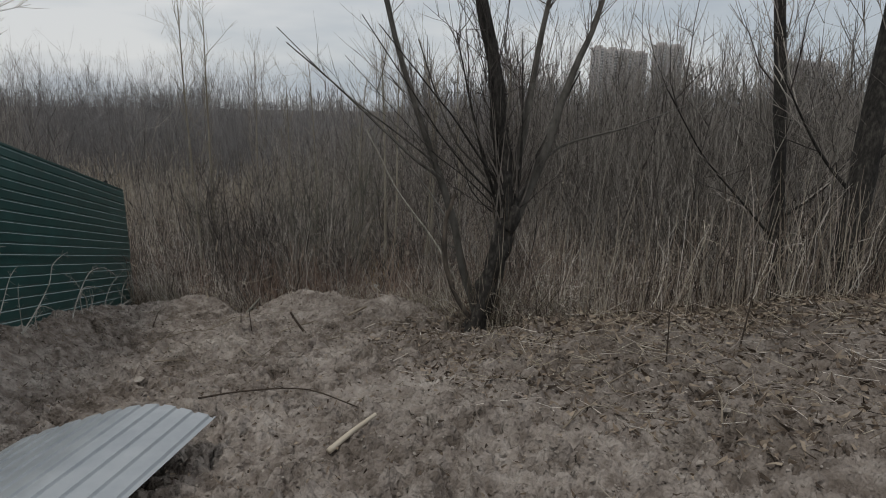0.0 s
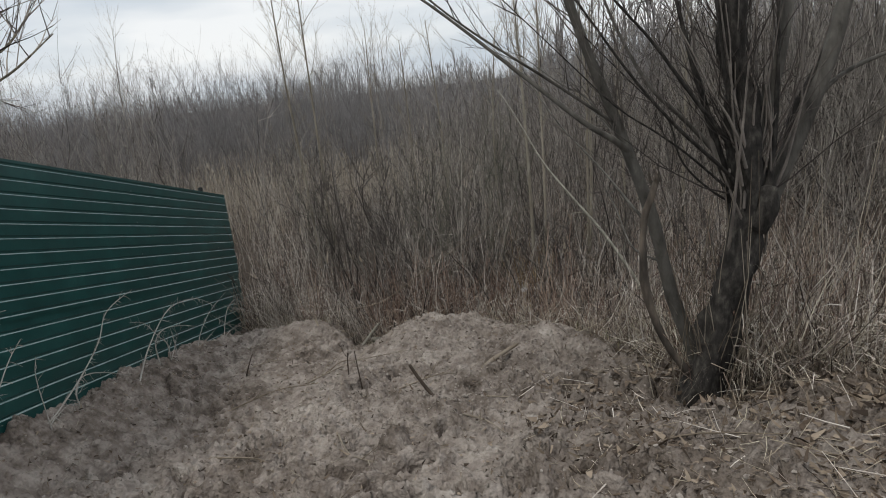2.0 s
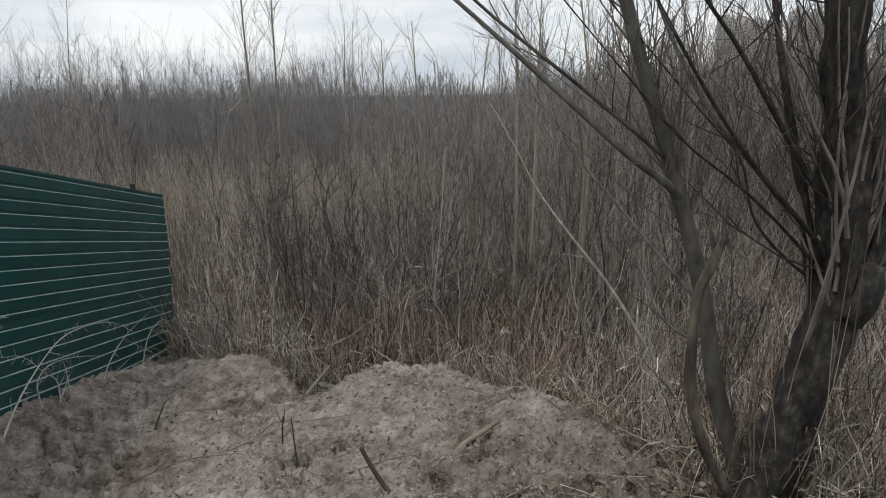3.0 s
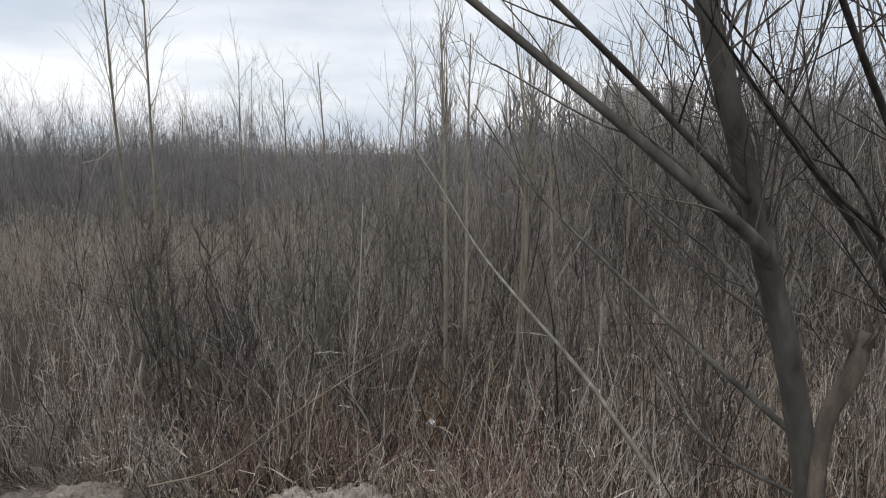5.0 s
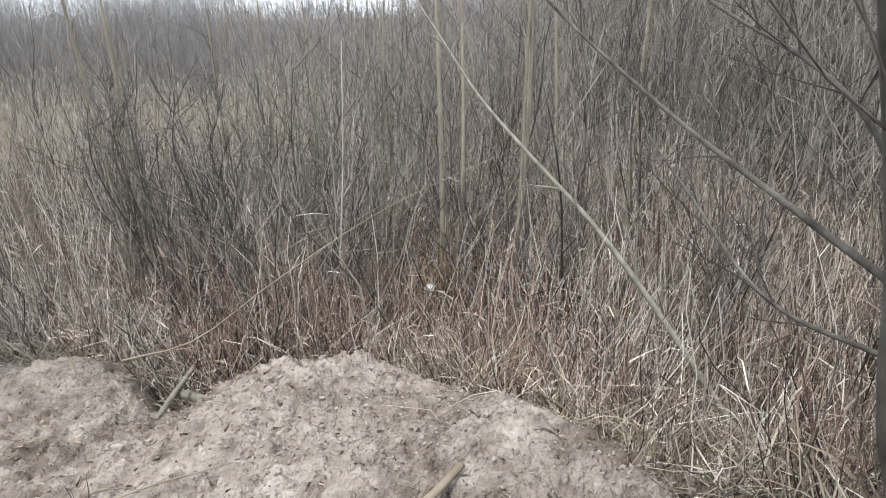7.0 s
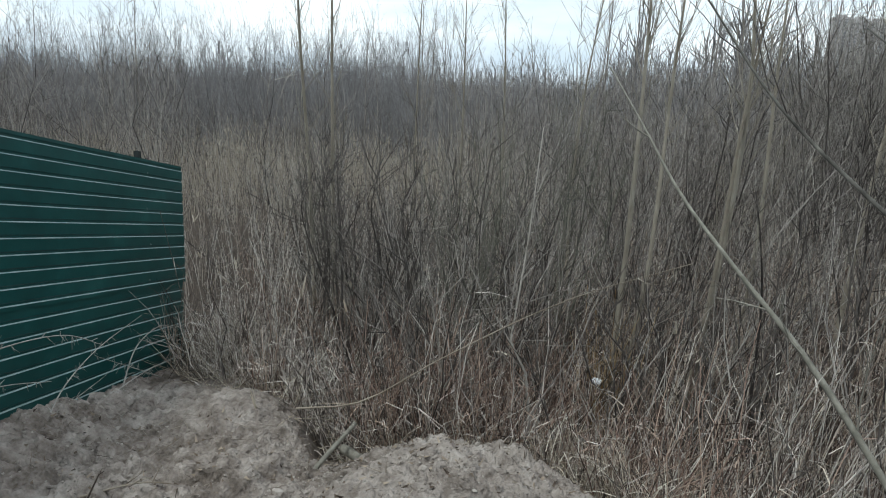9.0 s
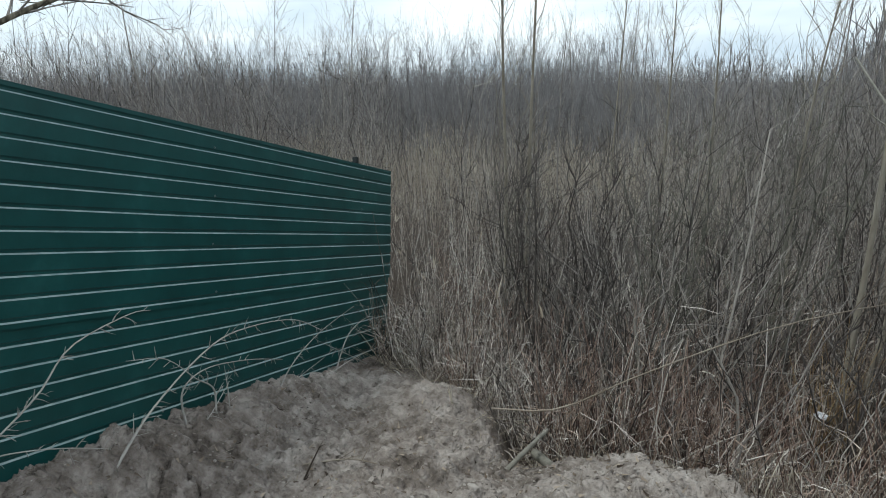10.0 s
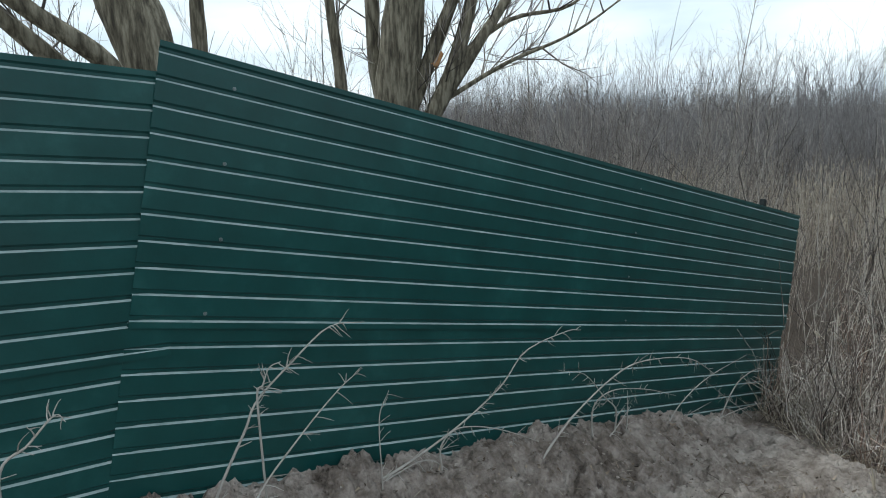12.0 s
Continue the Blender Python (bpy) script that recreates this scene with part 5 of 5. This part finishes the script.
# ---- the loose metal sheet ----
def loose_sheet():
    """A light ribbed sheet, bowed along one side, resting on the sand."""
    root = thing("metal_sheet", "loose grey-white ribbed metal sheet lying on the sand", "metal sheet")
    v, f = [], []
    n, m = 230, 8
    u0, along = Vector((2.34, -8.28, -0.40)), Vector((-0.36, -0.93, 0.02))
    across = Vector((-0.93, 0.36, 0))
    for i in range(n + 1):
        s = i / n * 1.15
        rib = -0.014 * max(0.0, min(1.0, (0.02 - abs(s % 0.115 - 0.03)) / 0.008))
        lift = 0.05 * math.sin(min(s / 0.55, 1.0) * math.pi / 2) - 0.26 * max(0, s - 0.4) ** 1.4
        bow = -0.10 * (s - 0.1) + 0.42 * max(0, s - 0.3) ** 1.5
        for j in range(m + 1):
            d = j / m * 1.9
            c = u0 + across * s + along * (d + bow) + Vector((0, 0, lift + rib + 0.03 * d))
            v.append(c)
    for i in range(n):
        for j in range(m):
            a = i * (m + 1) + j
            f.append((a, a + 1, a + m + 2, a + m + 1))
    ob = mesh_object("sheet", [tuple(q) for q in v], f, M_GALV, False, root)
    mod = ob.modifiers.new("thickness", "SOLIDIFY")
    mod.thickness = 0.0015


loose_sheet()


# ---- litter on the bank ----
def litter(n, x0, x1, y0, y1, keep, length, mat, label, flat=0.25, r=0.0022):
    p = scatter(n, x0, x1, y0, y1, keep)
    n = len(p)
    base = on_land(p, -0.01)
    a = RNG.uniform(0, 2 * np.pi, n)
    dd = unit(np.stack([np.cos(a), np.sin(a), RNG.normal(0.05, flat, n)], -1))
    ln = length * RNG.uniform(0.3, 1.2, n)
    rr = r * RNG.uniform(0.6, 1.5, n)
    stuff("plant_litter", [tubes(base, dd, ln, rr, rr * 0.5, RNG.normal(0, 0.12, (n, 3)), 3, 3)], mat, label, "litter")


right_bank = lambda x, y: (y < edge_line(x) + 0.15) & (x > 3.6 + 0.5 * np.maximum(0, -7.0 - y))
litter(1500, 3.6, 11, -9.8, -5.0, right_bank, 0.2, M_GRASS, "flattened dead grass and reed stalks on the bank")
litter(800, 3.2, 11, -9.8, -5.2, right_bank, 0.36, M_REED, "fallen brown reed stems on the bank", 0.12, 0.003)
litter(700, 0.3, 5.0, -11, -2.5, lambda x, y: y < edge_line(x) + 0.2, 0.14, M_TWIG, "small broken twigs scattered over the sand", 0.2, 0.0025)
litter(1500, 0.3, 7.0, -5.8, -0.3, lambda x, y: (y > edge_line(x) - 0.3) & (y < edge_line(x) + 1.3), 0.5, M_GRASS, "tangle of fallen dead stalks at the foot of the bank", 0.45, 0.0026)


def leaves(n, x0, x1, y0, y1, keep, mat, label, size=0.05):
    """Curled dead leaves and bark crumbs lying about."""
    p = scatter(n, x0, x1, y0, y1, keep)
    n = len(p)
    base = on_land(p, -0.008)
    a = RNG.uniform(0, 2 * np.pi, n)
    dd = unit(np.stack([np.cos(a), np.sin(a), RNG.normal(0.1, 0.3, n)], -1))
    stuff("dead_leaves", [blades(base, dd, size * RNG.uniform(0.5, 1.6, n), size * RNG.uniform(0.3, 0.7, n), RNG.normal(0.1, 0.4, n), 4)], mat, label, "litter")


leaves(8000, 3.4, 11, -9.8, -5.2, right_bank, M_LEAF, "brown dead leaves strewn on the bank", 0.055)
leaves(3500, 3.8, 11, -8.6, -5.0, lambda x, y: (y < edge_line(x) + 0.15) & (y > edge_line(x) - 0.9), M_LEAF, "brown dead leaves banked up along the reeds", 0.06)
leaves(6000, 0.2, 5.2, -11.5, -2.5, lambda x, y: y < edge_line(x) + 0.1, M_LEAF, "dark crumbs of bark and leaves on sand", 0.03)


def clods(n, x0, x1, y0, y1, keep, size, mat, label):
    """Loose lumps of sand and earth, each a crumbled twenty-sided lump."""
    p = scatter(n, x0, x1, y0, y1, keep)
    n = len(p)
    g = (1 + 5 ** 0.5) / 2
    ico = unit(np.array([(-1, g, 0), (1, g, 0), (-1, -g, 0), (1, -g, 0), (0, -1, g), (0, 1, g), (0, -1, -g), (0, 1, -g), (g, 0, -1), (g, 0, 1), (-g, 0, -1), (-g, 0, 1)], float))
    tri = np.array([(0, 11, 5), (0, 5, 1), (0, 1, 7), (0, 7, 10), (0, 10, 11), (1, 5, 9), (5, 11, 4), (11, 10, 2), (10, 7, 6), (7, 1, 8), (3, 9, 4), (3, 4, 2), (3, 2, 6), (3, 6, 8), (3, 8, 9), (4, 9, 5), (2, 4, 11), (6, 2, 10), (8, 6, 7), (9, 8, 1)])
    s = size * RNG.lognormal(0, 0.45, n)
    shape = ico[None] * RNG.uniform(0.55, 1.3, (n, 12, 1)) * RNG.uniform(0.6, 1.4, (n, 1, 3)) * np.array([1, 1, 0.65])
    v = (on_land(p, -0.002)[:, None] + shape * s[:, None, None]).reshape(-1, 3)
    f = (np.arange(n)[:, None, None] * 12 + tri[None]).reshape(-1, 3)
    tagged(mesh_object("sand_clods", v, f, mat, False), label, "sand", kind="stuff")


M_CLOD = material("sand_clod", [(0.15, (0.14, 0.118, 0.10)), (0.5, (0.30, 0.264, 0.232)), (0.85, (0.42, 0.385, 0.345))], 12.0, 6.0, 0.95, island=0.45, bump=0.6, bump_scale=60.0)
clods(6500, 0.1, 5.0, -10.5, -2.4, lambda x, y: (y < edge_line(x)) & clumpy(x, y, 1.1, -0.2), 0.007, M_CLOD, "loose clods on the churned sand")
clods(7000, 2.0, 4.7, -5.4, -2.5, lambda x, y: (y < edge_line(x)) & clumpy(x, y, 2.2, -0.25), 0.0052, M_CLOD, "crumbled lumps on the sand heaps")
clods(2600, 4.0, 9.0, -10.0, -6.0, lambda x, y: y < edge_line(x), 0.009, M_CLOD, "loose earthy clods on the bank")

clods(700, 0.4, 5.2, -10.5, -4.4, lambda x, y: (y < edge_line(x)) & clumpy(x, y, 1.4, 0.0), 0.013, M_CLOD, "fist-sized clods turned up on the bank")
litter(1000, 4.6, 8.5, -8.0, -6.0, lambda x, y: y < edge_line(x) + 0.2, 0.24, M_GRASS, "pale straw lying round the foot of the willow", 0.2, 0.0026)
# green shoots of grass in the dead tangle
p = scatter(260, 3.8, 5.2, -5.4, -2.8, lambda x, y: (y > edge_line(x) - 0.1) & (y < edge_line(x) + 1.2))
M_FRESH = material("yellow_green_grass", [(0.1, (0.10, 0.11, 0.04)), (0.9, (0.30, 0.29, 0.13))], 3.0, 2.0, 0.8, island=0.8)
n = len(p)
stuff("grass_tuft", [blades(on_land(p), rand_dir(n, 1.0, 0.5), RNG.uniform(0.2, 0.5, n), RNG.uniform(0.004, 0.008, n), RNG.uniform(0.1, 0.9, n), 4)], M_FRESH, "yellow-green grass blades in the dead tangle", "grass")


# ---- small rubbish ----
def crumpled(at, size, label):
    bm = bmesh.new()
    bmesh.ops.create_icosphere(bm, subdivisions=3, radius=size)
    for v in bm.verts:
        k = noise.noise(v.co * (2.2 / size)) * 0.55 + noise.noise(v.co * (5.0 / size)) * 0.3
        v.co *= 1 + k
        v.co.z *= 0.7
    root = thing("crumpled_wrapper", label, "rubbish", at=at)
    part("wrapper", bm, M_FOIL, root)


crumpled((4.4, -1.0, -1.75), 0.042, "crumpled white plastic wrapper caught in the reeds")


# ---- the towers beyond the marsh ----
def unit_box(name, size, mat):
    bm = bmesh.new()
    bmesh.ops.create_cube(bm, size=1.0, matrix=Matrix.Diagonal((*size, 1)))
    me = bpy.data.meshes.new(name)
    bm.to_mesh(me)
    bm.free()
    me.materials.append(mat)
    return me


WINDOW = unit_box("window", (0.14, 0.3, 1.5), M_TOWER_DARK)
BALCONY = unit_box("balcony", (0.22, 1.4, 1.2), M_TOWER_LIGHT)


def tower(az, wide, dist, tall, bays, name, label, turn=0.0):
    """A tower block of stepped bays with balcony stacks and window rows."""
    a = radians(az)
    root = thing(name, label, "building", "tower blocks", at=(3 + math.sin(a) * dist, -10 + math.cos(a) * dist, MARSH))
    root.rotation_euler = (0, 0, -a + turn)
    w = wide / bays
    for b in range(bays):
        x = -wide / 2 + w * (b + 0.5)
        hh = tall * (1 - 0.025 * b)
        deep = 18
        bm = bmesh.new()
        bmesh.ops.create_cube(bm, size=1.0, matrix=Matrix.Translation((x, b * 1.5, hh / 2)) @ Matrix.Diagonal((w, deep, hh, 1)))
        bmesh.ops.create_cube(bm, size=1.0, matrix=Matrix.Translation((x, b * 1.5, hh + 1.2)) @ Matrix.Diagonal((w * 0.6, deep * 0.6, 2.4, 1)))
        part("wall", bm, M_TOWER, root)
        floors = int(hh / 3.0)
        for k in range(1, floors):
            for off, mesh, nm in ((-0.28, WINDOW, "window"), (-0.05, WINDOW, "window"), (0.3, BALCONY, "balcony")):
                ob = new(nm, mesh)
                ob.parent = root
                ob.location = (x + off * w, b * 1.5 - deep / 2 - (0.6 if nm == "balcony" else 0.05), k * 3.0 + 0.6)
                ob.scale = (w, 1, 1)
        bm = bmesh.new()
        bmesh.ops.create_cube(bm, size=1.0, matrix=Matrix.Translation((x + 0.3 * w, b * 1.5 - deep / 2 - 0.1, hh / 2)) @ Matrix.Diagonal((w * 0.2, 0.4, hh - 4, 1)))
        part("balcony_recess", bm, M_TOWER_DARK, root)
    return root


tower(30.2, 58, 700, 73, 4, "tower_block", "stepped beige tower block with balcony stacks in the distance")
tower(34.2, 30, 700, 75, 2, "tower_block", "narrow beige tower block beside a longer one")
tower(44.5, 60, 820, 66, 3, "tower_block", "grey tower block half hidden by bare trees")
